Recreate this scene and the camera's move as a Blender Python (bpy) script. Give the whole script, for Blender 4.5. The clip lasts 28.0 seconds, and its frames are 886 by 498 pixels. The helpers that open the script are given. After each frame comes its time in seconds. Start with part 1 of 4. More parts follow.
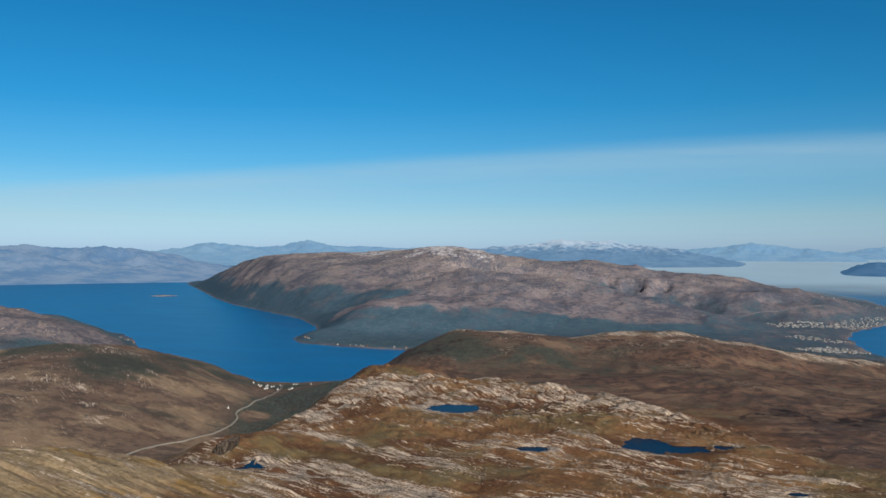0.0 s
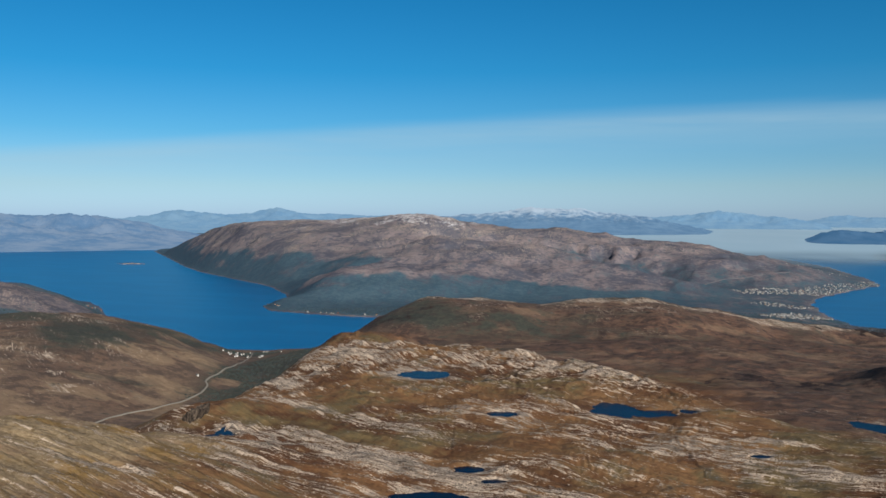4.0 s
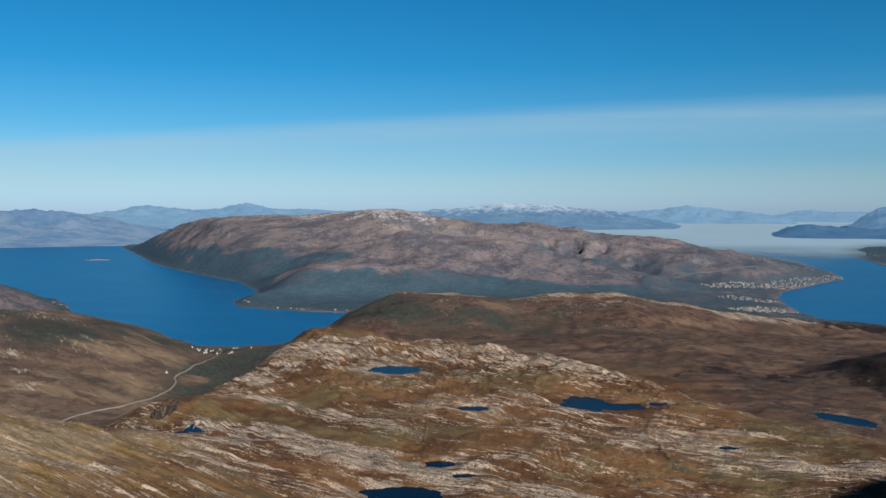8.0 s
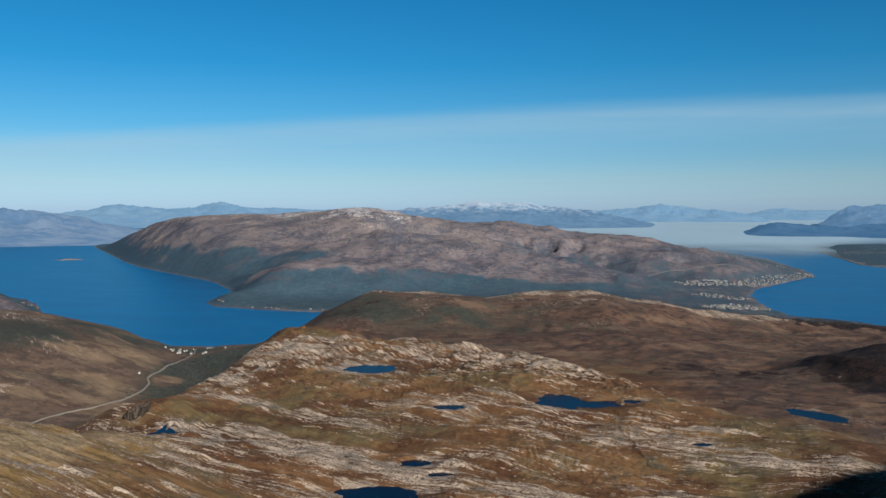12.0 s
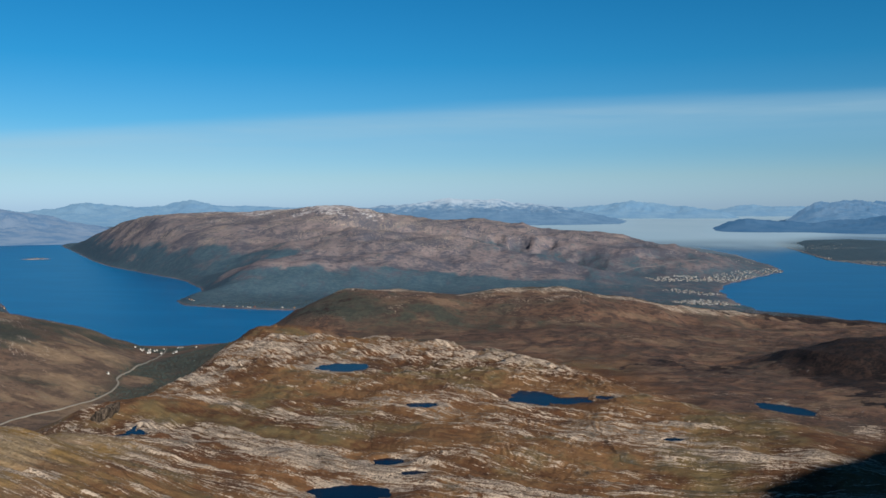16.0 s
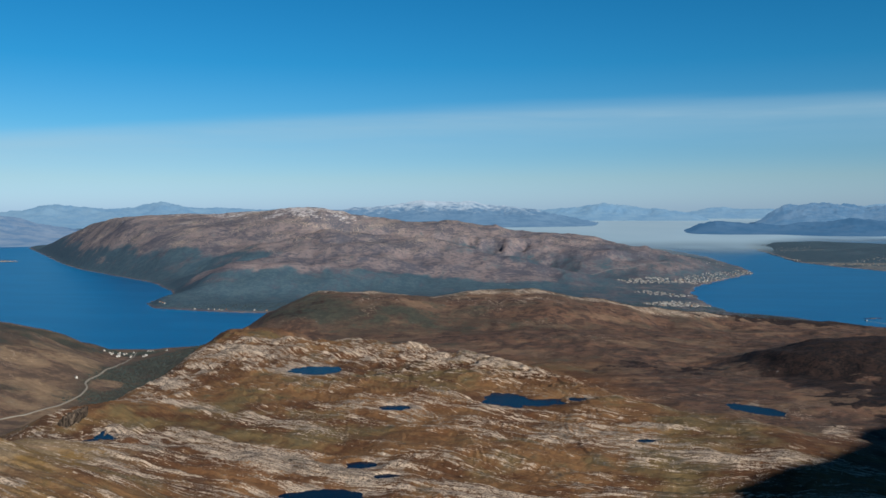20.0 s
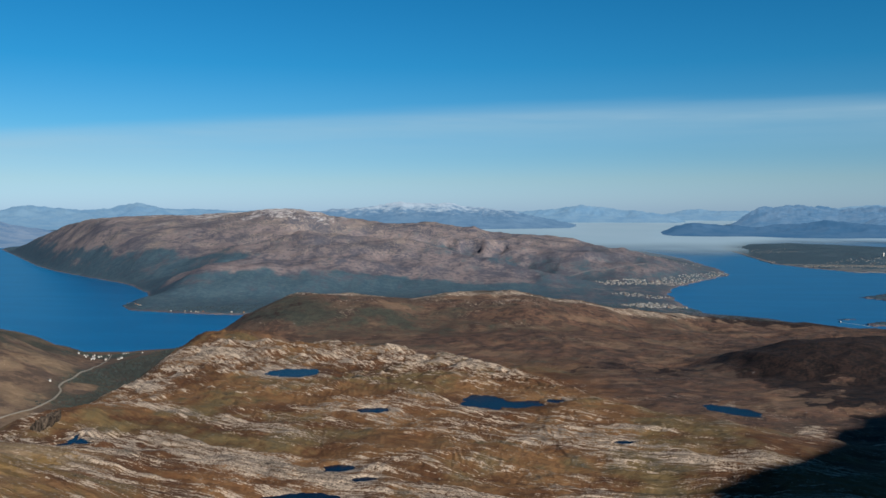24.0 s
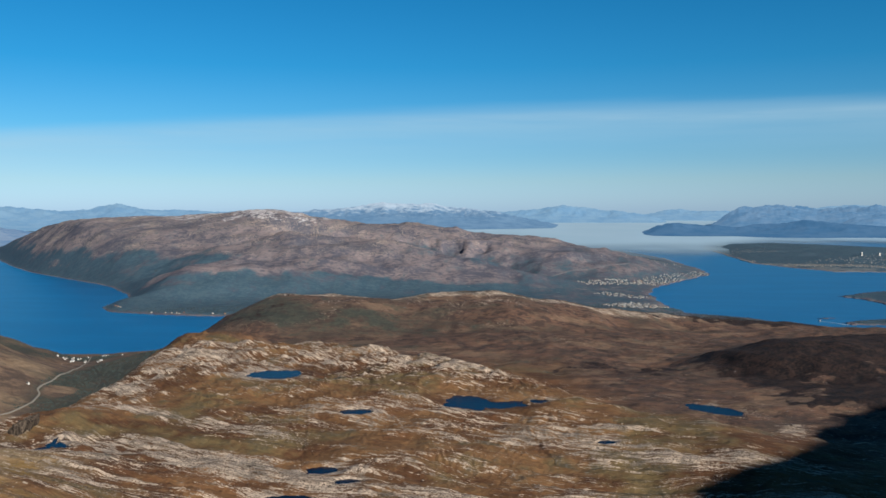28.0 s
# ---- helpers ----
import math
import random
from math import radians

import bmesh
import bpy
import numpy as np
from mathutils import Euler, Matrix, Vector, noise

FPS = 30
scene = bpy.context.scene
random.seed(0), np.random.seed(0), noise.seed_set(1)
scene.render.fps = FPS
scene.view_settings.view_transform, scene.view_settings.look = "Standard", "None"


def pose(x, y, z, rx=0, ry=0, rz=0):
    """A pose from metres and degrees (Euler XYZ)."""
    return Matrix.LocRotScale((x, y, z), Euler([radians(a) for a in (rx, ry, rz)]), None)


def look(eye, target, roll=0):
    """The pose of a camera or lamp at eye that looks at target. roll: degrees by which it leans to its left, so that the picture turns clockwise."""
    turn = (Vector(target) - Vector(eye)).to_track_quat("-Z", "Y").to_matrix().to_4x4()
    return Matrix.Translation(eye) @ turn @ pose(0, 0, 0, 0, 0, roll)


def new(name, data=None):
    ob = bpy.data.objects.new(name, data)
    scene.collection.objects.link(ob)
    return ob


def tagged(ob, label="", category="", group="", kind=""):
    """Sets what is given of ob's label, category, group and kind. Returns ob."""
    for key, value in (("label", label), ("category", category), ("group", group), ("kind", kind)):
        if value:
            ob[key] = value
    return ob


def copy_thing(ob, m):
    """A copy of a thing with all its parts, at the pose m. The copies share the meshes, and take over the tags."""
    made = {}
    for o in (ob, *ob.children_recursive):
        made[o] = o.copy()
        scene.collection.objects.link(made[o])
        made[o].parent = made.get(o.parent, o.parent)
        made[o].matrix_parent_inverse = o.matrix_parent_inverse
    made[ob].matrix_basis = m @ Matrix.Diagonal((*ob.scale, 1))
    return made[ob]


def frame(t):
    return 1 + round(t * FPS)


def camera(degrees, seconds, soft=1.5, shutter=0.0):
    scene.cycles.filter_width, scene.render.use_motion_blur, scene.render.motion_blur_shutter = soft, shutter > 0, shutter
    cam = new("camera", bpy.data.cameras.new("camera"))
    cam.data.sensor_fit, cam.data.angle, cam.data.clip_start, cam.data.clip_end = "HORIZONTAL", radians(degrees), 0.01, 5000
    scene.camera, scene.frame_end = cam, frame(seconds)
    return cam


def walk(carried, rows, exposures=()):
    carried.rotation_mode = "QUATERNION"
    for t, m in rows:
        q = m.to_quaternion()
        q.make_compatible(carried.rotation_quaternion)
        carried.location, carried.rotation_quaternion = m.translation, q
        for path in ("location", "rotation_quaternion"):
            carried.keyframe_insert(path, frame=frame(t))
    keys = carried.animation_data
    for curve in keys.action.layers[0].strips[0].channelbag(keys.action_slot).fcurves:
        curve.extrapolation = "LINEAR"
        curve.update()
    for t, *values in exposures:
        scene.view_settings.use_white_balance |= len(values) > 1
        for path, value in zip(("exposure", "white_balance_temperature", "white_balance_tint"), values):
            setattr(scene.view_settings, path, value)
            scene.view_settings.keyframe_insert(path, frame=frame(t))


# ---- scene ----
# A fjord landscape at one tenth of nature (1 unit stands for 10 m), so that the far ranges lie within sight.
cam = camera(53.9, 28.0, soft=1.5)
# seconds, place, yaw, pitch, roll of a drone that hovers, pans to the right and creeps forward
PAN = [
    (0, -0.059, -0.171, 60.116, 3.860, -0.112, -0.033),
    (0.5, -0.059, -0.175, 60.105, 3.584, -0.548, -0.051),
    (1, -0.059, -0.178, 60.094, 3.359, -0.910, -0.095),
    (1.5, -0.058, -0.179, 60.084, 3.110, -1.147, -0.070),
    (2, -0.056, -0.178, 60.074, 2.891, -1.389, -0.066),
    (2.5, -0.054, -0.175, 60.065, 2.641, -1.605, -0.004),
    (3, -0.051, -0.171, 60.056, 2.412, -1.809, -0.003),
    (3.5, -0.048, -0.165, 60.048, 2.165, -2.027, -0.049),
    (5.5, -0.030, -0.124, 60.019, 1.195, -2.607, -0.072),
    (6, -0.025, -0.110, 60.013, 0.951, -2.611, -0.073),
    (6.5, -0.019, -0.094, 60.007, 0.705, -2.589, -0.031),
    (7, -0.013, -0.077, 60.001, 0.461, -2.579, -0.042),
    (7.5, -0.007, -0.058, 59.996, 0.221, -2.568, -0.034),
    (8, -0.001, -0.038, 59.991, -0.006, -2.559, 0.000),
    (8.5, 0.006, -0.016, 59.987, -0.239, -2.564, 0.045),
    (9, 0.013, 0.007, 59.983, -0.431, -2.579, 0.002),
    (9.5, 0.020, 0.031, 59.979, -0.656, -2.582, -0.002),
    (10, 0.027, 0.056, 59.975, -0.865, -2.603, 0.027),
    (10.5, 0.035, 0.083, 59.972, -1.066, -2.607, 0.013),
    (11, 0.042, 0.111, 59.969, -1.247, -2.625, 0.033),
    (11.5, 0.050, 0.140, 59.966, -1.420, -2.647, 0.039),
    (13.5, 0.080, 0.269, 59.956, -2.286, -2.627, 0.191),
    (14, 0.088, 0.303, 59.955, -2.519, -2.658, 0.187),
    (14.5, 0.095, 0.339, 59.953, -2.761, -2.693, 0.204),
    (15, 0.102, 0.376, 59.951, -2.986, -2.729, 0.239),
    (15.5, 0.109, 0.414, 59.950, -3.212, -2.783, 0.210),
    (16, 0.116, 0.452, 59.949, -3.432, -2.820, 0.263),
    (16.5, 0.123, 0.492, 59.948, -3.674, -2.836, 0.306),
    (17, 0.130, 0.532, 59.947, -3.913, -2.847, 0.299),
    (17.5, 0.136, 0.573, 59.946, -4.132, -2.857, 0.281),
    (18, 0.142, 0.615, 59.945, -4.352, -2.878, 0.296),
    (18.5, 0.147, 0.658, 59.944, -4.559, -2.860, 0.255),
    (19, 0.153, 0.702, 59.944, -4.774, -2.805, 0.265),
    (19.5, 0.158, 0.746, 59.943, -4.971, -2.742, 0.232),
    (20, 0.162, 0.791, 59.943, -5.188, -2.690, 0.200),
    (20.5, 0.166, 0.836, 59.942, -5.387, -2.644, 0.179),
    (21, 0.170, 0.882, 59.942, -5.582, -2.629, 0.153),
    (21.5, 0.173, 0.929, 59.941, -5.769, -2.625, 0.158),
    (23.5, 0.181, 1.121, 59.939, -6.463, -2.583, 0.122),
    (24, 0.182, 1.170, 59.938, -6.608, -2.586, 0.101),
    (24.5, 0.182, 1.219, 59.937, -6.774, -2.578, 0.124),
    (25, 0.181, 1.269, 59.936, -6.927, -2.588, 0.126),
    (25.5, 0.180, 1.319, 59.935, -7.064, -2.594, 0.145),
    (26, 0.177, 1.369, 59.934, -7.221, -2.597, 0.170),
    (26.5, 0.175, 1.420, 59.933, -7.377, -2.607, 0.169),
    (27, 0.171, 1.471, 59.932, -7.531, -2.616, 0.149),
    (27.5, 0.167, 1.522, 59.930, -7.661, -2.606, 0.178),
    (28, 0.161, 1.573, 59.928, -7.780, -2.561, 0.194),
]
walk(cam, [(t, pose(x, y, z, 90 + p, r, w)) for t, x, y, z, w, p, r in PAN], [(0, 0.48), (25.2, 0.46), (26.9, 0.60), (28, 0.62)])

# ---- light ----
SUN_AZ, SUN_EL = 150.0, 24.0      # degrees clockwise from straight ahead, and above the horizon
world = bpy.data.worlds.new("sky")
scene.world = world
world.use_nodes = True
wn, wl = world.node_tree.nodes, world.node_tree.links
sky = wn.new("ShaderNodeTexSky")
sky.sky_type = 'NISHITA'
sky.sun_disc = False
sky.sun_elevation = radians(SUN_EL)
sky.sun_rotation = radians(SUN_AZ)
sky.altitude = 600.0
sky.air_density = 1.0
sky.dust_density = 0.6
sky.ozone_density = 2.0
# clear northern air: the blue deepens fast above the horizon; a veil of cirrus lies across it
wtc = wn.new("ShaderNodeTexCoord")
wsep = wn.new("ShaderNodeSeparateXYZ")
wl.new(wtc.outputs["Generated"], wsep.inputs[0])
ramp = wn.new("ShaderNodeValToRGB")
wl.new(wsep.outputs[2], ramp.inputs[0])
stops = ramp.color_ramp.elements
stops[0].position, stops[0].color = 0.0, (0.460, 0.695, 1.24, 1)
stops[1].position, stops[1].color = 1.0, (0.12, 0.28, 0.40, 1)
for at_z, tint in ((0.033, (0.425, 0.625, 0.91)), (0.061, (0.315, 0.572, 0.83)), (0.094, (0.19, 0.53, 0.785)), (0.16, (0.075, 0.48, 0.735)), (0.245, (0.05, 0.455, 0.695)), (0.42, (0.06, 0.36, 0.55)), (0.7, (0.10, 0.28, 0.42))):
    el = stops.new(at_z)
    el.color = (*tint, 1)
tint = wn.new("ShaderNodeMix")
tint.data_type, tint.blend_type = 'RGBA', 'MULTIPLY'
tint.inputs[0].default_value = 1.0
wl.new(sky.outputs[0], tint.inputs[6])
wl.new(ramp.outputs[0], tint.inputs[7])


def wmath(op, a, b=None):
    k = wn.new("ShaderNodeMath")
    k.operation = op
    for i, v in enumerate((a, b)):
        if isinstance(v, (int, float)):
            k.inputs[i].default_value = v
        elif v is not None:
            wl.new(v, k.inputs[i])
    return k.outputs[0]


def wstep(v, lo, hi):
    k = wn.new("ShaderNodeMapRange")
    k.interpolation_type = 'SMOOTHSTEP'
    k.inputs[1].default_value, k.inputs[2].default_value = lo, hi
    wl.new(v, k.inputs[0])
    return k.outputs[0]


wmap = wn.new("ShaderNodeMapping")
wmap.inputs["Scale"].default_value = (3.0, 3.0, 45.0)
wmap.inputs["Rotation"].default_value = (0, radians(-3), 0)
wl.new(wtc.outputs["Generated"], wmap.inputs[0])
wisp = wn.new("ShaderNodeTexNoise")
wisp.inputs["Scale"].default_value = 1.6
wisp.inputs["Detail"].default_value = 5.0
wl.new(wmap.outputs[0], wisp.inputs["Vector"])
veil_z = wmath('SUBTRACT', wsep.outputs[2], wmath('MULTIPLY', wsep.outputs[0], wmath('SUBTRACT', 0.054, wmath('MULTIPLY', wsep.outputs[0], 0.072))))
veil = wmath('MULTIPLY', wstep(wmath('ADD', veil_z, wmath('MULTIPLY', wisp.outputs["Fac"], 0.014)), 0.123, 0.101), wstep(veil_z, 0.038, 0.096))
veil = wmath('MULTIPLY', veil, wmath('ADD', 0.16, wmath('MULTIPLY', wisp.outputs["Fac"], 0.38)))
wisp_z = wmath('SUBTRACT', veil_z, wmath('MULTIPLY', wsep.outputs[0], -0.012))
wisp_line = wmath('MULTIPLY', wstep(wisp_z, 0.109, 0.100), wstep(wisp_z, 0.086, 0.098))
veil = wmath('ADD', veil, wmath('MULTIPLY', wisp_line, wmath('MULTIPLY', wstep(wisp.outputs["Fac"], 0.35, 0.7), 0.09)))
cirrus = wn.new("ShaderNodeMix")
cirrus.data_type = 'RGBA'
wl.new(veil, cirrus.inputs[0])
wl.new(tint.outputs[2], cirrus.inputs[6])
cirrus.inputs[7].default_value = (3.6, 5.0, 5.8, 1)
wl.new(cirrus.outputs[2], wn["Background"].inputs[0])
wn["Background"].inputs[1].default_value = 0.084

sun_data = bpy.data.lights.new("sun", 'SUN')
sun_data.energy = 5.0
sun_data.angle = radians(0.53)
sun_data.color = (1.0, 0.942, 0.855)
sun = new("sun", sun_data)
sa, se = radians(SUN_AZ), radians(SUN_EL)
sun.matrix_world = look((0, 0, 900), Vector((0, 0, 900)) - Vector((math.sin(sa) * math.cos(se), math.cos(sa) * math.cos(se), math.sin(se))))

# ---- noise in numpy ----


def lattice(ix, iy, seed):
    h = (ix.astype(np.int64) * 374761393 + iy.astype(np.int64) * 668265263 + seed * 974634777) & 0xFFFFFFFF
    h = ((h ^ (h >> 13)) * 1274126177) & 0xFFFFFFFF
    return (h ^ (h >> 16)) & 0xFFFFFFFF


def grain(x, y, seed=0):
    """Gradient noise, about -1 to 1."""
    x, y = np.asarray(x, float), np.asarray(y, float)
    ix, iy = np.floor(x), np.floor(y)
    fx, fy = x - ix, y - iy
    out = 0.0
    sx, sy = fx * fx * fx * (fx * (fx * 6 - 15) + 10), fy * fy * fy * (fy * (fy * 6 - 15) + 10)
    for dx in (0, 1):
        for dy in (0, 1):
            a = lattice(ix + dx, iy + dy, seed) * (2 * math.pi / 4294967296.0)
            g = np.cos(a) * (fx - dx) + np.sin(a) * (fy - dy)
            out = out + g * (sx if dx else 1 - sx) * (sy if dy else 1 - sy)
    return out * 1.5


def fbm(x, y, octaves=5, seed=0, gain=0.5):
    out, amp = 0.0, 1.0
    for k in range(octaves):
        out = out + amp * grain(x * 2.03 ** k + 17.3 * k, y * 2.03 ** k - 9.1 * k, seed + k)
        amp *= gain
    return out


def ridged(x, y, octaves=5, seed=0, gain=0.5):
    out, amp = 0.0, 1.0
    for k in range(octaves):
        out = out + amp * (1 - 2 * np.abs(grain(x * 2.03 ** k + 7.7 * k, y * 2.03 ** k + 3.1 * k, seed + k)))
        amp *= gain
    return out


def ease(v, a, b):
    t = np.clip((np.asarray(v, float) - a) / (b - a), 0, 1)
    return t * t * (3 - 2 * t)


def soft_max(a, b, k):
    h = np.clip(0.5 + 0.5 * (a - b) / k, 0, 1)
    return b + (a - b) * h + k * h * (1 - h)


# ---- the plan of the land ----
# the plan's y is stretched ahead by this factor to fit the camera's view
REACH = 1.0657


def along(x, y, line):
    """Distance to a polyline of (x, y, z), the side (left of it is positive) and z at the foot."""
    best, side, zz = np.full(np.shape(x), 1e9), np.zeros(np.shape(x)), np.zeros(np.shape(x))
    for (ax, ay, az), (bx, by, bz) in zip(line[:-1], line[1:]):
        ux, uy = bx - ax, by - ay
        t = np.clip(((x - ax) * ux + (y - ay) * uy) / (ux * ux + uy * uy), 0, 1)
        d = np.hypot(x - ax - t * ux, y - ay - t * uy)
        near = d < best
        best = np.where(near, d, best)
        side = np.where(near, (ux * (y - ay) - uy * (x - ax)) / math.hypot(ux, uy) / (d + 1e-6), side)
        zz = np.where(near, az + t * (bz - az), zz)
    return best, side, zz


def inside(x, y, poly):
    """Signed distance to a closed outline, positive inside."""
    best, odd = np.full(np.shape(x), 1e9), np.zeros(np.shape(x), bool)
    for (ax, ay), (bx, by) in zip(poly, poly[1:] + poly[:1]):
        ux, uy = bx - ax, by - ay
        t = np.clip(((x - ax) * ux + (y - ay) * uy) / (ux * ux + uy * uy + 1e-9), 0, 1)
        best = np.minimum(best, np.hypot(x - ax - t * ux, y - ay - t * uy))
        if ay != by:
            odd ^= ((ay > y) != (by > y)) & (x < (bx - ax) * (y - ay) / (by - ay) + ax)
    return np.where(odd, best, -best)


def ridge(x, y, line, left, right, round_):
    """Height of a ridge: crest line with z, slopes to its left and right, and how round the crest is."""
    near, sw, sz, sk = 1e9, 0.0, 0.0, 0.0
    for (ax, ay, az), (bx, by, bz) in zip(line[:-1], line[1:]):
        ux, uy = bx - ax, by - ay
        t = np.clip(((x - ax) * ux + (y - ay) * uy) / (ux * ux + uy * uy), 0, 1)
        d = np.hypot(x - ax - t * ux, y - ay - t * uy)
        side = (ux * (y - ay) - uy * (x - ax)) / math.hypot(ux, uy) / (d + 1e-6)
        w = (d + 1.0) ** -6.0
        near = np.minimum(near, d)
        sw, sz, sk = sw + w, sz + w * (az + t * (bz - az)), sk + w * np.clip(side, -1, 1)
    k = right + (left - right) * (0.5 + 0.5 * sk / sw)
    return sz / sw - k * (np.sqrt(near * near + round_ * round_) - round_)


FJORD = [(-109, 360), (-91, 358), (-72, 363), (-52, 385), (-36, 405), (-22, 432), (-28, 458), (-50, 472), (-71, 478), (-96, 488),
         (-126, 505), (-138, 531), (-128, 560), (-140, 610), (-169, 676), (-187, 705), (-231, 768), (-282, 842), (-332, 933),
         (-440, 1158), (-518, 1316), (-560, 1460), (-785, 1470), (-962, 1510), (-2200, 1500), (-2200, 700), (-700, 720), (-400, 640),
         (-262, 552), (-240, 520), (-224, 490), (-206, 455), (-182, 418), (-152, 381), (-128, 363)]
SOUND = [(207, 460), (215, 503), (229, 556), (252, 600), (298, 653), (350, 710), (376, 790), (412, 960), (430, 1150), (330, 1500), (260, 2500),
         (500, 4950), (4900, 2500), (1500, 250), (420, 230), (330, 300), (266, 344), (253, 355), (245, 380), (232, 420), (206, 448)]
ISLAND = [(573, 1190), (526, 1040), (466, 850), (470, 772), (480, 718), (530, 705), (700, 690), (980, 860), (860, 1110), (776, 1360), (633, 1305)]
SPIT = [(345, 518), (352, 500), (344, 462), (420, 440), (520, 500), (470, 560), (383, 541)]
POINT = [(269, 398), (279, 404), (330, 413), (345, 385), (300, 382), (268, 388)]
ISLET = [(-432, 976), (-418, 970), (-399, 975), (-396, 986), (-419, 994)]
SKERRY = [(262, 415), (270, 418), (281, 416), (272, 413)]

BIG = [(-500, 1215, 5), (-461, 1172, 15), (-425, 1125, 30), (-355, 1041, 45), (-293, 977, 50), (-228, 933, 53), (-137, 889, 57), (-44, 859, 61), (-14, 850, 54), (38, 839, 46.5),
       (83, 826, 46), (126, 810, 40.5), (178, 790, 35), (230, 745, 25), (269, 700, 17), (310, 672, 6)]
SHOULDER = [(-128, 548, 8), (-114, 589, 19), (-71, 626, 22), (-15, 640, 20.5), (51, 638, 15), (112, 610, 9)]
SPUR = [(-30, 728, 38.5), (3, 709, 36.5), (48, 698, 31.5), (83, 684, 25), (118, 658, 17.5), (157, 619, 9)]
MID = [(-46, 347, 3), (-39, 340, 12), (-31, 333, 21), (-19, 325, 27), (1, 325, 26.7), (26, 329, 23.8), (49, 326, 25.9), (71, 322, 27), (93, 322, 22.5),
       (114, 325, 17.5), (151, 337, 13.3), (187, 342, 9.5), (240, 335, 3)]
BENCH = [(-4, 268, 17), (30, 262, 18), (70, 262, 19), (100, 280, 15)]
DARK = [(85, 187, 9), (94, 191, 14), (102, 196, 19.5), (109, 198, 23.3), (121, 198, 25.3), (149, 201, 26), (200, 195, 29), (290, 150, 40)]
WEST_HILL = [(-118, 150, 22), (-126, 194, 24.4), (-139, 255, 28.4), (-142, 292, 25.2), (-129, 315, 18.4), (-118, 331, 10.4), (-106, 347, 2)]
WEST_FAR = [(-420, 330, 52), (-290, 340, 40), (-240, 371, 32), (-231, 409, 23), (-216, 438, 18), (-208, 452, 8.5)]
NEAR_LEFT = [(-62, 20, 55), (-54, 50, 47), (-47.4, 74, 41.0), (-45, 85, 38.2), (-41, 98, 32.6), (-42, 113, 29.6), (-40, 122, 30.6)]
CRAG_SPUR = [(-38, 124, 30.4), (-43, 121, 29.6), (-48, 116, 28.2), (-54, 108, 27.5)]
SHADOW_PEAK = [(40, -160, 59), (80, -50, 78), (104, -15, 84), (146, 8, 85.3), (210, 38, 89.5), (400, 60, 95)]
PLATEAU = [(-41, 95), (-41, 124), (-36, 150), (-34, 180), (-33, 205), (-32, 226), (-22, 229), (-12, 204), (8, 188), (29, 160), (37, 138), (39, 112), (46, 90), (56, 50),
           (60, -60), (-60, -60), (-56, 40)]
# runs of bare rock (more) and of turf (less) on the plateau: line, gain, half width
BANDS = [([(-34, 116, 0), (-24.6, 111.5, 0), (-16.6, 106, 0), (-9.4, 100.6, 0), (2, 95, 0)], 0.40, 5.0), ([(-39, 108, 0), (-34, 107, 0), (-27, 104, 0)], 0.32, 5.5), ([(-36, 128, 0), (-33, 150, 0), (-31, 180, 0)], 0.2, 4.0),
         ([(-31, 124, 0), (-22, 118.5, 0), (-13, 112.5, 0), (-3.3, 107.5, 0), (10, 104, 0)], -0.30, 4.2),
         ([(-30, 131, 0), (-16.6, 122.8, 0), (-7.8, 118.5, 0), (6, 113, 0)], 0.22, 2.6),
         ([(4, 191, 0), (20, 173, 0), (30, 158, 0), (38, 147, 0), (43, 136, 0)], 0.12, 3.0), ([(-30, 97, 0), (-19, 91, 0), (-7, 85, 0)], 0.28, 4.5), ([(14, 146, 0), (36, 128, 0), (46, 112, 0)], -0.2, 10),
         ([(12, 112, 0), (24, 109, 0), (40, 110, 0), (50, 106, 0)], 0.22, 5.0),
         ([(-34, 142, 0), (-20, 136, 0), (-4, 134, 0), (8, 139, 0)], -0.18, 4.0),
         ([(-26, 178, 0), (-16, 172, 0), (-4, 168, 0), (8, 168, 0)], 0.18, 5.0),
         ([(-47, 117, 0), (-41, 114, 0), (-34, 112, 0)], 0.34, 5.5), ([(80, 130, 0), (86, 128, 0)], 0.5, 4.0), ([(-45, 83, 0), (-40, 81.5, 0), (-35.5, 79, 0)], 0.45, 0.7), ([(-45, 70.8, 0), (-40, 69.5, 0)], 0.45, 0.6),
         ([(-38, 68.6, 0), (-33, 68.1, 0), (-27, 70, 0)], 0.5, 0.6), ([(-33, 76.2, 0), (-28.5, 74.8, 0), (-22, 76, 0)], 0.5, 0.6)]
# tarns: x, y, half width, half depth, turn in degrees, level
TARNS = [(-9.2, 157.5, 5.5, 4.6, 0, 29.0), (4.6, 125.6, 3.0, 2.0, 0, 29.2), (23.8, 133.2, 4.4, 5.6, 20, 28.2),
         (35.0, 131.7, 1.7, 1.5, 0, 28.4), (-33.8, 109.2, 1.3, 1.3, 0, 30.4), (-0.3, 100.0, 2.5, 2.0, 0, 28.5), (2.6, 94.4, 1.9, 1.0, 0, 28.9),
         (-4.4, 89.6, 4.6, 2.8, 0, 28.4), (73.5, 148, 6.4, 3.2, -50, 21.7), (37.1, 105.2, 1.5, 0.9, 0, 29.0)]


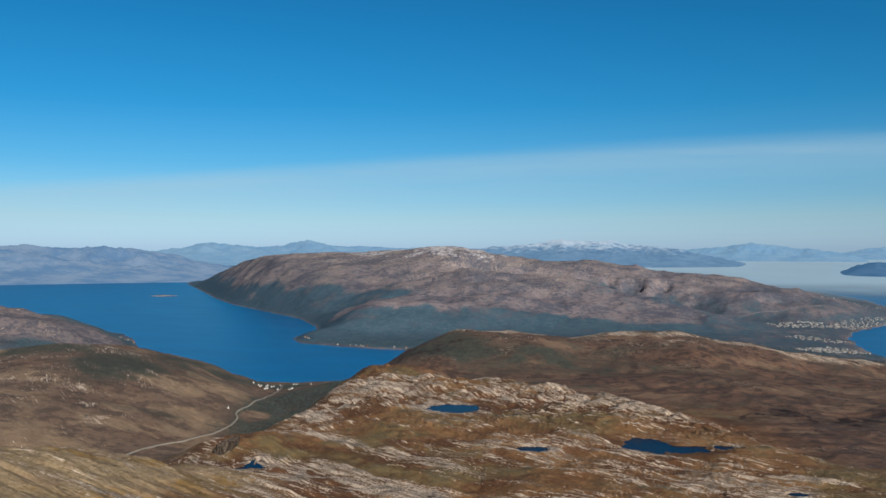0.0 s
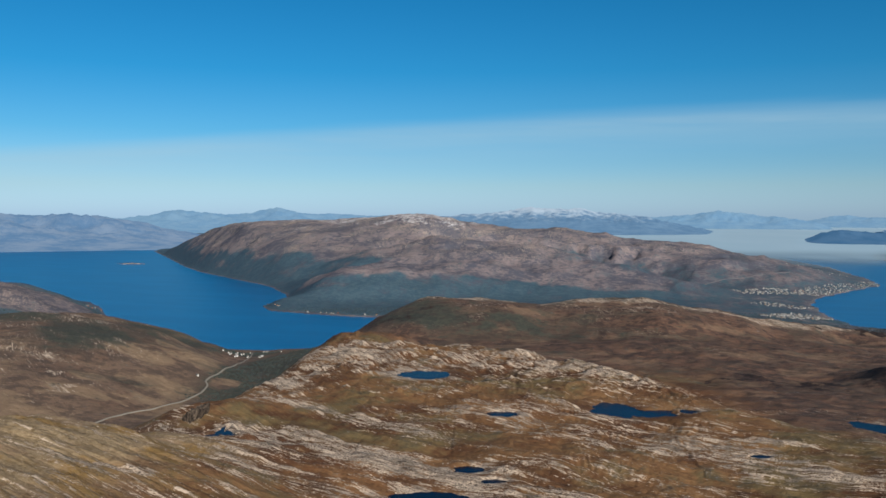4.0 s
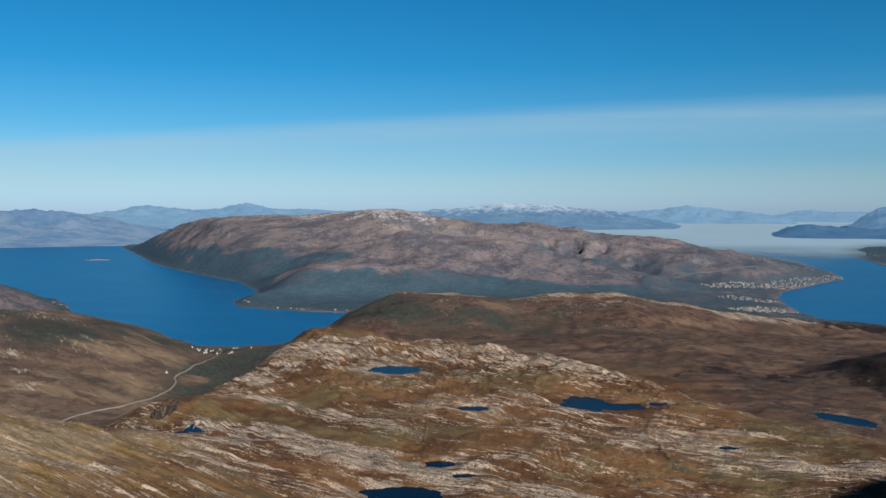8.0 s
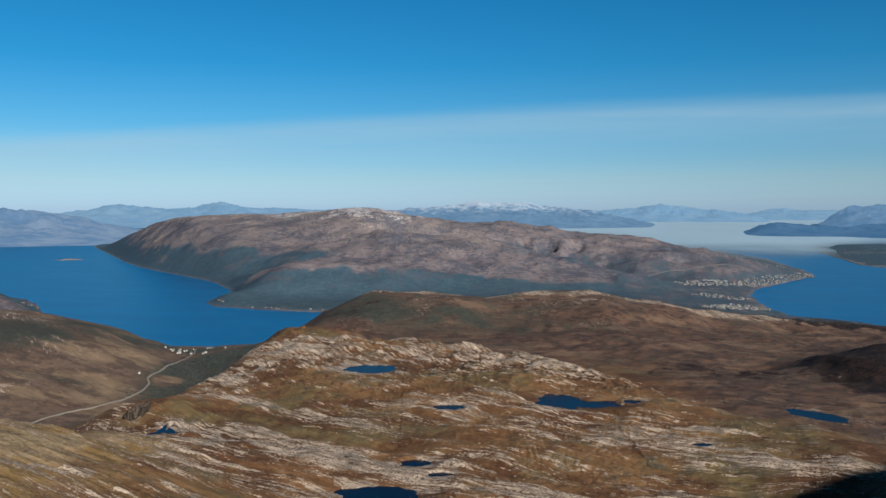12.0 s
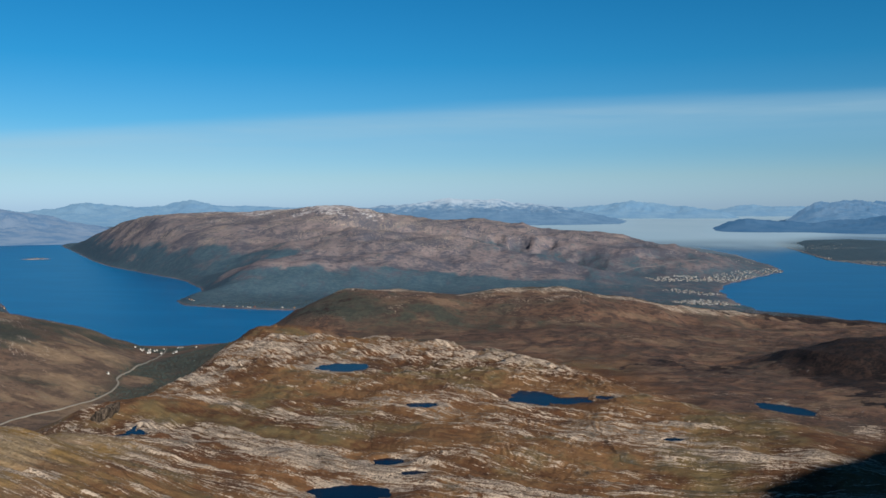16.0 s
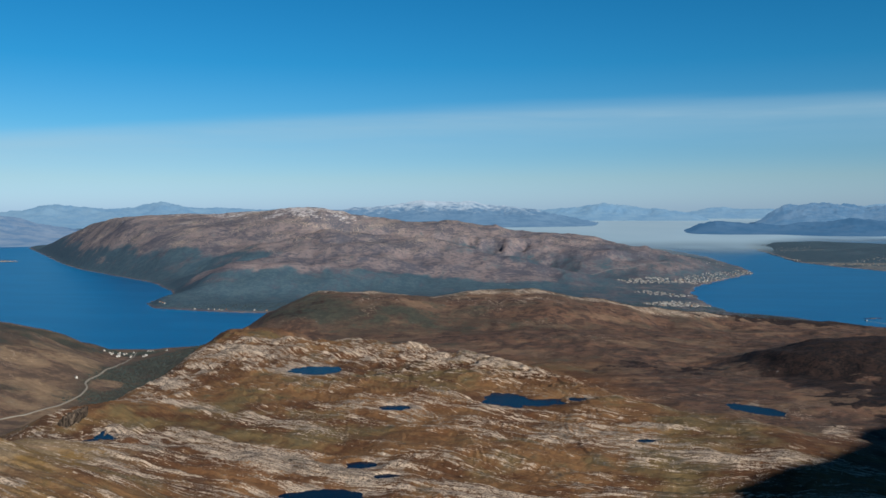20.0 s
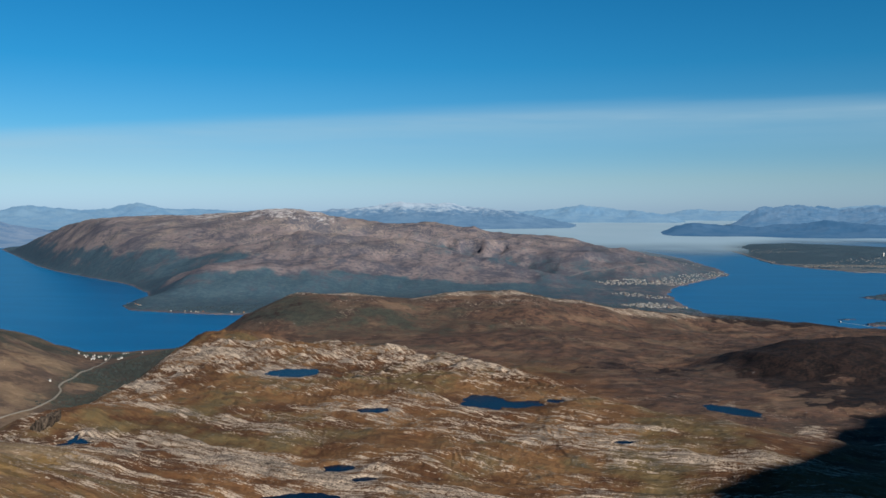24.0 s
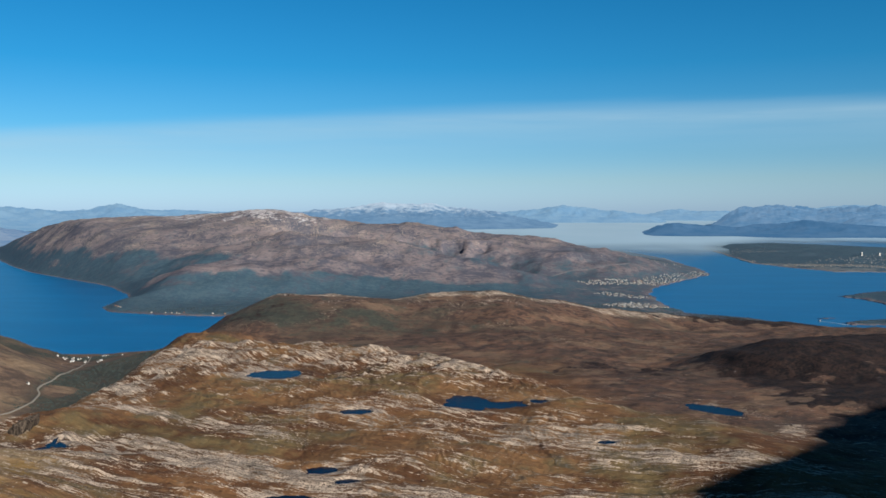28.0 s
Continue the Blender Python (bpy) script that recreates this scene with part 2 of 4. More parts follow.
# further bays of a tarn, by its number: x, y, half width, half depth, turn
BAYS = {2: ((30.0, 131.0, 6.6, 2.7, 10), (20.0, 131.4, 2.4, 1.0, 0)), 4: ((-35.3, 107.6, 1.9, 0.6, 0), (-32.3, 108.0, 1.5, 0.55, 0), (-34.2, 111.4, 0.6, 1.9, 0)), 7: ((-7.2, 90.4, 2.6, 1.3, 10),)}


def tarn_reach(x, y, tarn):
    q = None
    for cx, cy, a, b, turn in (tarn[:5], *BAYS.get(TARNS.index(tarn), ())):
        c, s = math.cos(radians(turn)), math.sin(radians(turn))
        u, v = (x - cx) * c + (y - cy) * s, -(x - cx) * s + (y - cy) * c
        p = np.hypot(u / a, v / b)
        q = p if q is None else np.minimum(q, p)
    a = tarn[2]
    return q + 0.17 * fbm(x / (0.6 * a), y / (0.45 * a), 3, 61) + 0.07 * fbm(x / 0.8, y / 0.8, 2, 62)


def strike(x, y):
    """Coordinates along and across the run of the rock."""
    w = 4.0 * fbm(x / 60, y / 60, 3, 5)
    turn = np.interp(y + 0.25 * (x + 30), [62, 78, 98, 112, 400], [-18, -8, -24, -34, -60])
    a = np.radians(turn)
    px, py = x + 25, y - 96
    return px * np.cos(a) + py * np.sin(a), -px * np.sin(a) + py * np.cos(a) + w


def land(x, y):
    """Height of the ground and its cover: rock, wood, snow, turf tone."""
    x, y = np.asarray(x, float), np.asarray(y, float)
    r = np.hypot(x, y)
    lx, ly = x + 6 * fbm(x / 70, y / 70, 3, 11) * ease(r, 150, 400), y + 6 * fbm(x / 70, y / 70, 3, 12) * ease(r, 150, 400)
    left = np.interp(y, [60, 100, 175, 240, 300, 340, 600], [24, 21, 14.0, 8.0, 2.6, 1.2, 1.2])
    right = np.interp(y, [60, 100, 150, 200, 300, 400, 480], [22, 22, 21.5, 18, 11, 4, 1.6])
    h = left + (right - left) * ease(x, -70, 10)
    wet = np.maximum(inside(x, y, FJORD), inside(x, y, SOUND))
    # above the fjord the far hill's flank runs evenly down to the shore
    flank = ease(x, 90, 20) * ease(y, 440, 470)
    dry = -wet + (2.5 - 1.7 * flank) * fbm(x / 22, y / 22, 4, 21)
    for line, kl, kr, ro, sm in ((BIG, 0.17, 0.27, 28, 6), (SPUR, 0.3, 0.26, 18, 4), (SHOULDER, 0.3, 0.28, 22, 4), (MID, 0.30, 0.28, 14, 4), (BENCH, 0.15, 0.15, 15, 4), (DARK, 0.25, 0.26, 10, 3),
                                 (WEST_HILL, 0.22, 0.31, 14, 3), (WEST_FAR, 0.2, 0.22, 20, 4), (SHADOW_PEAK, 0.78, 0.45, 3, 2)):
        h = soft_max(ridge(lx, ly, line, kl, kr, ro), h, sm)
    out = np.maximum(-inside(lx, ly, PLATEAU), 0)
    mild = ease(x, 12, 34) * ease(y, 140, 105)
    table = 28.6 + 1.1 * fbm(x / 38, y / 38, 3, 31) - (0.46 * (1 - 0.62 * mild) + 0.36 * ease(x, -20, -36) * ease(y, 120, 150) + 0.10 * fbm(x / 25, y / 25, 3, 33)) * (np.sqrt(out * out + 16 + 300 * mild) - np.sqrt(16 + 300 * mild)) - 0.10 * np.maximum(y - 205, 0)
    table = table - 4.4 * ease(np.hypot((x + 13) / 13, (y - 213) / 26), 1.0, 0.35)
    h = soft_max(table, h, 2.0)
    h = soft_max(ridge(x, y, NEAR_LEFT, 0.6, 0.22, 5), h, 3.0)
    h = soft_max(ridge(x, y, CRAG_SPUR, 0.5, 0.35, 4), h, 2.0)
    near = np.clip(ease(out, 14 + 20 * mild, 0) * ease(r, 290, 240) + ease(r, 120, 90) * ease(x, 20, -10), 0, 1)
    # relief; the steep flank above the fjord is smooth
    far = 1 - near
    calm = 1 - 0.8 * ease(x, -50, -120) * ease(r, 480, 540)
    h = h + far * np.clip(h / 18, 0.05, 1) * (3.2 * fbm(x / 95, y / 95, 5, 41) + 1.7 * ridged(x / 60, y / 48, 4, 43, 0.45) * calm - 1.4 * calm) * ease(r, 180, 420) * (1 - 0.5 * ease(x, -140, -230) * ease(r, 500, 600))
    h = h + far * 0.5 * fbm(x / 20, y / 20, 5, 44) * ease(h, 2, 8)
    h = h + far * ease(x, 25, 55) * ease(r, 430, 380) * 0.55 * (ridged(x / 26, y / 15, 4, 45) - 0.7)
    h = h + ease(r, 520, 600) * ease(h, 8, 20) * (0.25 + 0.75 * ease(x, -160, -40)) * (2.2 * (ridged(x / 80, y / 42, 4, 46, 0.42) - 0.8) + 0.3 * fbm(x / 14, y / 11, 3, 47))
    # a shaded glen between the far hill's crest and its spur
    glen = along(x, y, [(-30, 775, 0), (22, 768, 0), (72, 748, 0), (125, 722, 0), (165, 690, 0)])[0] + 5 * fbm(x / 25, y / 20, 3, 95)
    h = h - 7.0 * ease(glen, 26, 3)
    h = h + 2.6 * ease(along(x, y, SPUR)[0] + 4 * fbm(x / 20, y / 18, 3, 96), 20, 2) * ease(r, 520, 600)
    # a corrie bitten into the far hill, its headwall in shade
    for cx, cy, wide, deep in ((118, 748, 15, 7.0), (142, 744, 13, 5.5), (98, 757, 11, 4.0)):
        h = h - deep * ease(np.hypot((x - cx) / wide, (y - cy) / (0.8 * wide)) + 0.15 * fbm(x / 6, y / 6, 3, 48), 1.0, 0.45)
    # the plateau's rock runs, on the ground near by only
    k = np.flatnonzero(near > 0)
    nx, ny, nn = x[k], y[k], near[k]
    u, v = strike(nx, ny)
    band = ridged(u / 30, v / 5.0, 4, 51, 0.55) - 0.7
    thin = ridged(u / 9, v / 1.3, 2, 53) - 0.5
    knobs = fbm(nx / 9, ny / 9, 5, 52)
    lee = ease(x, -18, -40) * ease(y, 112, 98)
    knolls = np.maximum(fbm(nx / 7.5, ny / 5.5, 4, 56), -0.2) * ease(ny, 135, 160)
    bumps = ease(ny, 118, 145) * np.maximum(fbm(nx / 2.9, ny / 2.3, 4, 49, 0.6), -0.12)
    h[k] = h[k] + nn * (0.36 * band + 0.40 * knobs * (1 - 0.6 * lee[k]) + 0.20 * thin + 0.75 * knolls + 0.42 * bumps)
    bare = nn * np.clip(0.23 + 0.22 * band + 0.16 * thin + 0.34 * fbm(u / 40, v / 13, 3, 54) + 0.10 * knobs + 0.35 * knolls + 0.28 * bumps - 0.32 * lee[k] - 0.5 * ease(ny, 190, 204) * ease(nx, -14, -24) - 0.02 * ease(ny, 138, 160), 0, 1)
    wander = 1.5 * fbm(nx / 7, ny / 7, 3, 59)
    for line, gain, wide in BANDS:
        bare = np.clip(bare + gain * nn * ease(along(nx, ny, line)[0] + wander, wide, wide * 0.3), 0, 1)
    rock = np.zeros(x.shape)
    rock[k] = bare
    rock = rock * (1 - 0.92 * ease(y, 192, 203) * ease(x, -6, -15))
    rock = np.maximum(rock, 0.28 * far * ease(h, 12, 30) + 0.2 * far * fbm(x / 30, y / 12, 4, 55))
    # tarns lie level in the ground
    for tarn in TARNS:
        m = (np.abs(x - tarn[0]) < 6 * tarn[2]) & (np.abs(y - tarn[1]) < 6 * tarn[2])
        if np.any(m):
            q = tarn_reach(x[m], y[m], tarn)
            lvl = tarn[5]
            base = lvl + (h[m] - lvl) * ease(q, 1.0, 3.6 if tarn is TARNS[4] else 2.1) + 0.10 * ease(q, 1.0, 1.25)
            rock[m] = np.clip(rock[m] + 0.12 * ease(q, 1.7, 1.15), 0, 1)
            h[m] = np.where(q < 1, lvl - 0.5 * ease(q, 1.0, 0.6), base)
    # shores
    ramp = (0.5 + 0.32 * ease(y, 680, 880)) * np.maximum(-wet, 0) + 1.0 + 2.5 * fbm(x / 40, y / 40, 4, 22) * ease(-wet, 4, 40)
    h = h + flank * (-soft_max(-h, -ramp, 5.0) - h)
    h = np.where(dry > 0, 0.12 + (h - 0.12) * (1 - np.exp(-dry / (16 - 11 * flank))) + 0.004 * np.minimum(dry, 20), np.maximum(-5, -0.2 + 0.2 * dry))
    for poly, top, rise in ((ISLAND, 6.5, 0.06), (SPIT, 3.5, 0.08), (POINT, 1.2, 0.12), (ISLET, 1.6, 0.15), (SKERRY, 0.4, 0.1)):
        m = (np.abs(x - poly[0][0]) < 700) & (np.abs(y - poly[0][1]) < 700) & (dry < 0)
        d = inside(x[m], y[m], poly) + 2.0 * fbm(x[m] / 18, y[m] / 18, 3, 71) * (1 if top > 3 else 0.4)
        h[m] = np.where(d > 0, np.minimum(rise * d, top * (0.75 + 0.35 * fbm(x[m] / 90, y[m] / 90, 3, 72))) + 0.1, h[m])
    d_mid = along(x, y, MID)[0]
    rock = np.maximum(rock, (0.62 + 0.3 * fbm(x / 6, y / 6, 3, 57)) * ease(d_mid, 11, 2) * ease(h, 8, 14))
    rock = np.maximum(rock, ease(r, 480, 560) * (0.10 * ease(h, 20, 34) + 0.22 * ease(h, 34, 52) + 0.22 * fbm(x / 45, y / 25, 4, 58)))
    # near-black cover on the right-hand hill and in patches across the slopes
    dark_cover = 1.0 * ease(along(x, y, DARK)[0] + 6 * fbm(x / 12, y / 12, 4, 86), 26, 12) * ease(x, 90, 104)
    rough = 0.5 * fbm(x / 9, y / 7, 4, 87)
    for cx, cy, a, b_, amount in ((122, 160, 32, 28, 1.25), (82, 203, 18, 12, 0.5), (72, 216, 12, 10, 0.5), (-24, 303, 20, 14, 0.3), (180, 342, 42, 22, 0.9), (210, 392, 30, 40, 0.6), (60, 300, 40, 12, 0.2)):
        dark_cover = np.maximum(dark_cover, amount * ease(np.hypot((x - cx) / a, (y - cy) / b_) + rough, 1.1, 0.4))
    tree = h + 9 * fbm(x / 55, y / 55, 4, 81) + 21 * ease(along(x, y, SHOULDER)[0] + 6 * fbm(x / 14, y / 12, 3, 97), 48, 24) * ease(y, 570, 600)
    rough = 2.0 * fbm(x / 3, y / 3, 3, 92)
    for cx, cy, a in ((-112.5, 212, 4), (-98, 190, 4), (-108, 241, 5), (-116, 236, 4), (-121, 262, 5), (-134, 270, 6), (-104, 199, 3), (80, 132, 4.5), (75, 151, 2.5)):
        rock = np.maximum(rock, 0.6 * ease(np.hypot(x - cx, (y - cy) / 1.2) + rough, a, 0.3 * a))
    rock = np.where(np.hypot(x + 415, y - 981) < 40, 0.5, rock)
    # island and spits get full wood cover, to take its haze-blue colour
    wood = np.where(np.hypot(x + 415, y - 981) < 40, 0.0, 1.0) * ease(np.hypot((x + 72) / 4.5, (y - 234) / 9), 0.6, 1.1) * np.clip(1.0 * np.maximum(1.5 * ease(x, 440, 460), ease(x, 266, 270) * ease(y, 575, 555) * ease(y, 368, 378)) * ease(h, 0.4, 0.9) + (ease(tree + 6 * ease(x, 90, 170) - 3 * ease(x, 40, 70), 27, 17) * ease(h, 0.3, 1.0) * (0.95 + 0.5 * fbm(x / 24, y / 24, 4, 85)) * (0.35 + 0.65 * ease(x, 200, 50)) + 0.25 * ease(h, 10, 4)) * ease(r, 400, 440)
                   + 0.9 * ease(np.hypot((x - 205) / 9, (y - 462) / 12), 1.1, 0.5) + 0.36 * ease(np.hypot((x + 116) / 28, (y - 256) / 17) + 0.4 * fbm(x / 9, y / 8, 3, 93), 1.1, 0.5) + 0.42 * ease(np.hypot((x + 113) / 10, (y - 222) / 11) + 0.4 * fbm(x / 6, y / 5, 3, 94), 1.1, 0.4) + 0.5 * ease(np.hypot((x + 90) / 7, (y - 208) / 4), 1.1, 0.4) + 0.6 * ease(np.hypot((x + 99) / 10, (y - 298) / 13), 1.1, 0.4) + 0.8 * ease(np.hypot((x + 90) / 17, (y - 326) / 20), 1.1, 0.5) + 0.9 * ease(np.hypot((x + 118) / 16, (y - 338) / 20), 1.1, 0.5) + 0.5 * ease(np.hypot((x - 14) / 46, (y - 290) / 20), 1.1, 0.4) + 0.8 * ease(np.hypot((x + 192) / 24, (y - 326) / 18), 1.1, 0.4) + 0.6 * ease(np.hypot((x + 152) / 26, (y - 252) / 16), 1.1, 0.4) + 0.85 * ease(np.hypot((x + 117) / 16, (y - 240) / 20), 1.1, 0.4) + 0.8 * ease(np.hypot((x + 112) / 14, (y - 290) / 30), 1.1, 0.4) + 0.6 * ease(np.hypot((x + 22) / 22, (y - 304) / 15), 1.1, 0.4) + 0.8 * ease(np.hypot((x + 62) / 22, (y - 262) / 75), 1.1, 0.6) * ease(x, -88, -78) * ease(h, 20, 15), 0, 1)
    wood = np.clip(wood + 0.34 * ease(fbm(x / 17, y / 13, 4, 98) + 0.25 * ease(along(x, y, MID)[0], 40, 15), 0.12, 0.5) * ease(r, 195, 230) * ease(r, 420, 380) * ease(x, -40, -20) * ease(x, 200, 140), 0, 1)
    snow = 0.95 * ease(h + 10 * fbm(x / 40, y / 30, 5, 82), 40, 64) * ease(r, 500, 700)
    tone = 0.5 + 0.5 * fbm(x / 30, y / 30, 4, 83)
    # distant land, whose heath and woods carry haze as a bluer base colour
    far_haze = np.maximum(ease(r, 380, 460), 0.85 * ease(x, -150, -185) * ease(y, 280, 310))
    red = np.maximum(ease(r, 200, 250), ease(x - 0.1 * (y - 110), 42, 62) * ease(r, 112, 150)) * ease(x, -60, -35) * (1 - far_haze)
    # dark heather on the western hill
    rough = 0.45 * fbm(x / 9, y / 7, 4, 90)
    for cx, cy, a, b_, amount in ((-117, 254, 30, 20, 0.7), (-112, 223, 11, 13, 0.5), (-90, 208, 6, 5, 0.8), (-106, 205, 12, 9, 0.35), (-96, 300, 14, 16, 0.5), (-150, 285, 30, 14, 0.4), (-84, 190, 10, 8, 0.4), (-135, 225, 18, 18, 0.4)):
        red = np.maximum(red, amount * ease(np.hypot((x - cx) / a, (y - cy) / b_) + rough, 1.1, 0.5))
    straw = np.clip(1.0 * lee + (1 - 0.9 * red) * ease(x, -55, -66) * ease(y, 335, 310) * (0.30 + 0.9 * fbm(x / 30, y / 22, 4, 84)), 0, 1)
    rough = 0.6 * fbm(x / 8, y / 6, 4, 88)
    for cx, cy, a, b_ in ((-101, 238, 15, 9), (-83, 214, 9, 9), (-98, 204, 5, 5), (-92, 262, 12, 8), (-92, 192, 9, 6)):
        straw = np.maximum(straw, 0.95 * ease(np.hypot((x - cx) / a, (y - cy) / b_) + rough, 1.1, 0.5))
    shore = np.maximum(ease(h, 0.6, 0.25), 0.75 * ease(np.hypot((x - 505) / 40, (y - 745) / 38), 1.1, 0.6) * ease(h, 3.0, 1.4))
    for line, wide in (([(172, 474, 0), (202, 480, 0)], 12), ([(190, 552, 0), (212, 526, 0)], 7), ([(212, 622, 0), (262, 634, 0), (360, 727, 0)], 10), ([(474, 830, 0), (545, 735, 0), (620, 720, 0)], 12), ([(555, 1060, 0), (590, 1010, 0)], 8)):
        shore = np.maximum(shore, (0.42 + 0.4 * ease(x, 440, 460)) * ease(along(x, y, line)[0] + 6 * fbm(x / 10, y / 10, 3, 89), wide, 0.4 * wide))
    shore = shore * (1 - 0.6 * flank)
    shore = shore * (1 - 0.5 * ease(x, 140, 160) * ease(x, 400, 380))
    shore = shore * (1 - 0.55 * ease(x, 255, 262) * ease(y, 600, 560))
    return h, np.clip(rock, 0, 1), wood, snow, tone, far_haze, red, straw, shore, np.clip(dark_cover, 0, 1)


def ground_at(x, y):
    return float(land(np.array([x]), np.array([y]))[0][0])


# ---- materials ----
def mat_nodes(name):
    m = bpy.data.materials.new(name)
    m.use_nodes = True
    return m, m.node_tree.nodes, m.node_tree.links, m.node_tree.nodes["Principled BSDF"]


def math_node(n, l, op, a, b=None, c=None, clamp=False):
    k = n.new("ShaderNodeMath")
    k.operation, k.use_clamp = op, clamp
    for i, v in enumerate((a, b, c)):
        if v is None:
            continue
        if isinstance(v, (int, float)):
            k.inputs[i].default_value = v
        else:
            l.new(v, k.inputs[i])
    return k.outputs[0]


def noise_node(n, l, scale, detail=5.0, rough=0.55, stretch=(1, 1, 1), turn=0.0):
    tc = n.new("ShaderNodeTexCoord")
    mp = n.new("ShaderNodeMapping")
    mp.vector_type = 'TEXTURE'
    mp.inputs["Scale"].default_value = [1 / v for v in stretch]
    mp.inputs["Rotation"].default_value = (0, 0, -turn)
    nz = n.new("ShaderNodeTexNoise")
    nz.inputs["Scale"].default_value = scale
    nz.inputs["Detail"].default_value = detail
    nz.inputs["Roughness"].default_value = rough
    l.new(tc.outputs["Object"], mp.inputs[0])
    l.new(mp.outputs[0], nz.inputs["Vector"])
    return nz.outputs["Fac"]


def mix_node(n, l, fac, a, b):
    k = n.new("ShaderNodeMix")
    k.data_type = 'RGBA'
    for i, v in ((0, fac), (6, a), (7, b)):
        if isinstance(v, (int, float)):
            k.inputs[i].default_value = v
        elif isinstance(v, tuple):
            k.inputs[i].default_value = (*v, 1)
        else:
            l.new(v, k.inputs[i])
    return k.outputs[2]


def step_node(n, l, v, lo, hi):
    k = n.new("ShaderNodeMapRange")
    k.interpolation_type = 'SMOOTHSTEP'
    k.inputs[1].default_value, k.inputs[2].default_value = lo, hi
    l.new(v, k.inputs[0])
    return k.outputs[0]


def bump_node(n, l, bsdf, height, strength, distance):
    k = n.new("ShaderNodeBump")
    k.inputs["Strength"].default_value, k.inputs["Distance"].default_value = strength, distance
    l.new(height, k.inputs["Height"])
    l.new(k.outputs[0], bsdf.inputs["Normal"])


def ground_material():
    m, n, l, b = mat_nodes("moor_ground")
    at = n.new("ShaderNodeAttribute")
    at.attribute_name = "cover"
    sep = n.new("ShaderNodeSeparateColor")
    l.new(at.outputs["Color"], sep.inputs[0])
    rock, wood, snow, tone = sep.outputs[0], sep.outputs[1], sep.outputs[2], at.outputs["Alpha"]
    at2 = n.new("ShaderNodeAttribute")
    at2.attribute_name = "heath"
    sep2 = n.new("ShaderNodeSeparateColor")
    l.new(at2.outputs["Color"], sep2.inputs[0])
    far_haze, red, straw = sep2.outputs[0], sep2.outputs[1], sep2.outputs[2]

    def off(v, k):
        return math_node(n, l, 'MULTIPLY', math_node(n, l, 'SUBTRACT', v, 0.5), k)

    def add(*vs):
        out = vs[0]
        for v in vs[1:]:
            out = math_node(n, l, 'ADD', out, v)
        return out

    coarse = noise_node(n, l, 0.38, 6, 0.7)
    run = n.new("ShaderNodeAttribute")
    run.attribute_name = "run"

    def run_noise(scale, detail, rough, stretch):
        mp = n.new("ShaderNodeMapping")
        mp.inputs["Scale"].default_value = stretch
        l.new(run.outputs["Vector"], mp.inputs[0])
        nz = n.new("ShaderNodeTexNoise")
        nz.inputs["Scale"].default_value, nz.inputs["Detail"].default_value, nz.inputs["Roughness"].default_value = scale, detail, rough
        l.new(mp.outputs[0], nz.inputs["Vector"])
        return nz.outputs["Fac"]

    ledge = run_noise(2.4, 6, 0.7, (0.16, 1.5, 1))
    fine = noise_node(n, l, 1.6, 6, 0.7)
    grit = noise_node(n, l, 5.0, 4, 0.7)
    mid = noise_node(n, l, 0.16, 7, 0.65)
    big = noise_node(n, l, 0.03, 6, 0.62)
    streak = run_noise(0.6, 6, 0.65, (0.16, 1.7, 1))
    # turf: rust, straw and olive in patches
    t1 = step_node(n, l, add(tone, off(mid, 2.4)), 0.2, 0.85)
    turf = mix_node(n, l, t1, (0.085, 0.040, 0.020), (0.190, 0.100, 0.045))
    turf = mix_node(n, l, step_node(n, l, add(big, off(mid, 0.6)), 0.50, 0.66), turf, (0.142, 0.100, 0.046))
    turf = mix_node(n, l, math_node(n, l, 'MULTIPLY', step_node(n, l, add(big, off(mid, 0.6)), 0.46, 0.36), 0.45), turf, (0.145, 0.064, 0.028))
    blade = run_noise(1.5, 6, 0.72, (0.28, 2.0, 1))
    turf = mix_node(n, l, math_node(n, l, 'MULTIPLY', step_node(n, l, blade, 0.53, 0.68), 0.55), turf, (0.055, 0.033, 0.018))
    turf = mix_node(n, l, math_node(n, l, 'MULTIPLY', step_node(n, l, blade, 0.46, 0.32), 0.5), turf, (0.270, 0.180, 0.098))
    dry_grass = mix_node(n, l, step_node(n, l, fine, 0.35, 0.65), (0.190, 0.136, 0.074), (0.315, 0.240, 0.150))
    dry_grass = mix_node(n, l, step_node(n, l, add(big, off(mid, 0.7)), 0.5, 0.6), dry_grass, (0.215, 0.130, 0.045))
    redh = mix_node(n, l, step_node(n, l, add(mid, off(coarse, 0.9), off(fine, 0.4)), 0.38, 0.62), (0.058, 0.039, 0.032), (0.142, 0.078, 0.054))
    dull = n.new("ShaderNodeAttribute")
    dull.attribute_name = "dull"
    moss = mix_node(n, l, step_node(n, l, add(mid, off(coarse, 0.8), off(fine, 0.4)), 0.38, 0.62), (0.088, 0.062, 0.048), (0.178, 0.116, 0.080))
    turf = mix_node(n, l, dull.outputs["Fac"], turf, moss)
    turf = mix_node(n, l, red, turf, redh)
    dry_grass = mix_node(n, l, dull.outputs["Fac"], dry_grass, mix_node(n, l, step_node(n, l, coarse, 0.35, 0.65), (0.190, 0.128, 0.082), (0.285, 0.198, 0.126)))
    turf = mix_node(n, l, math_node(n, l, 'MULTIPLY', step_node(n, l, add(straw, off(mid, 0.9), off(coarse, 0.5)), 0.2, 0.9), 0.9), turf, dry_grass)
    tuft = noise_node(n, l, 0.42, 7, 0.72, (0.45, 1.3, 1), radians(12))
    bog = math_node(n, l, 'MULTIPLY', red, 0.5)
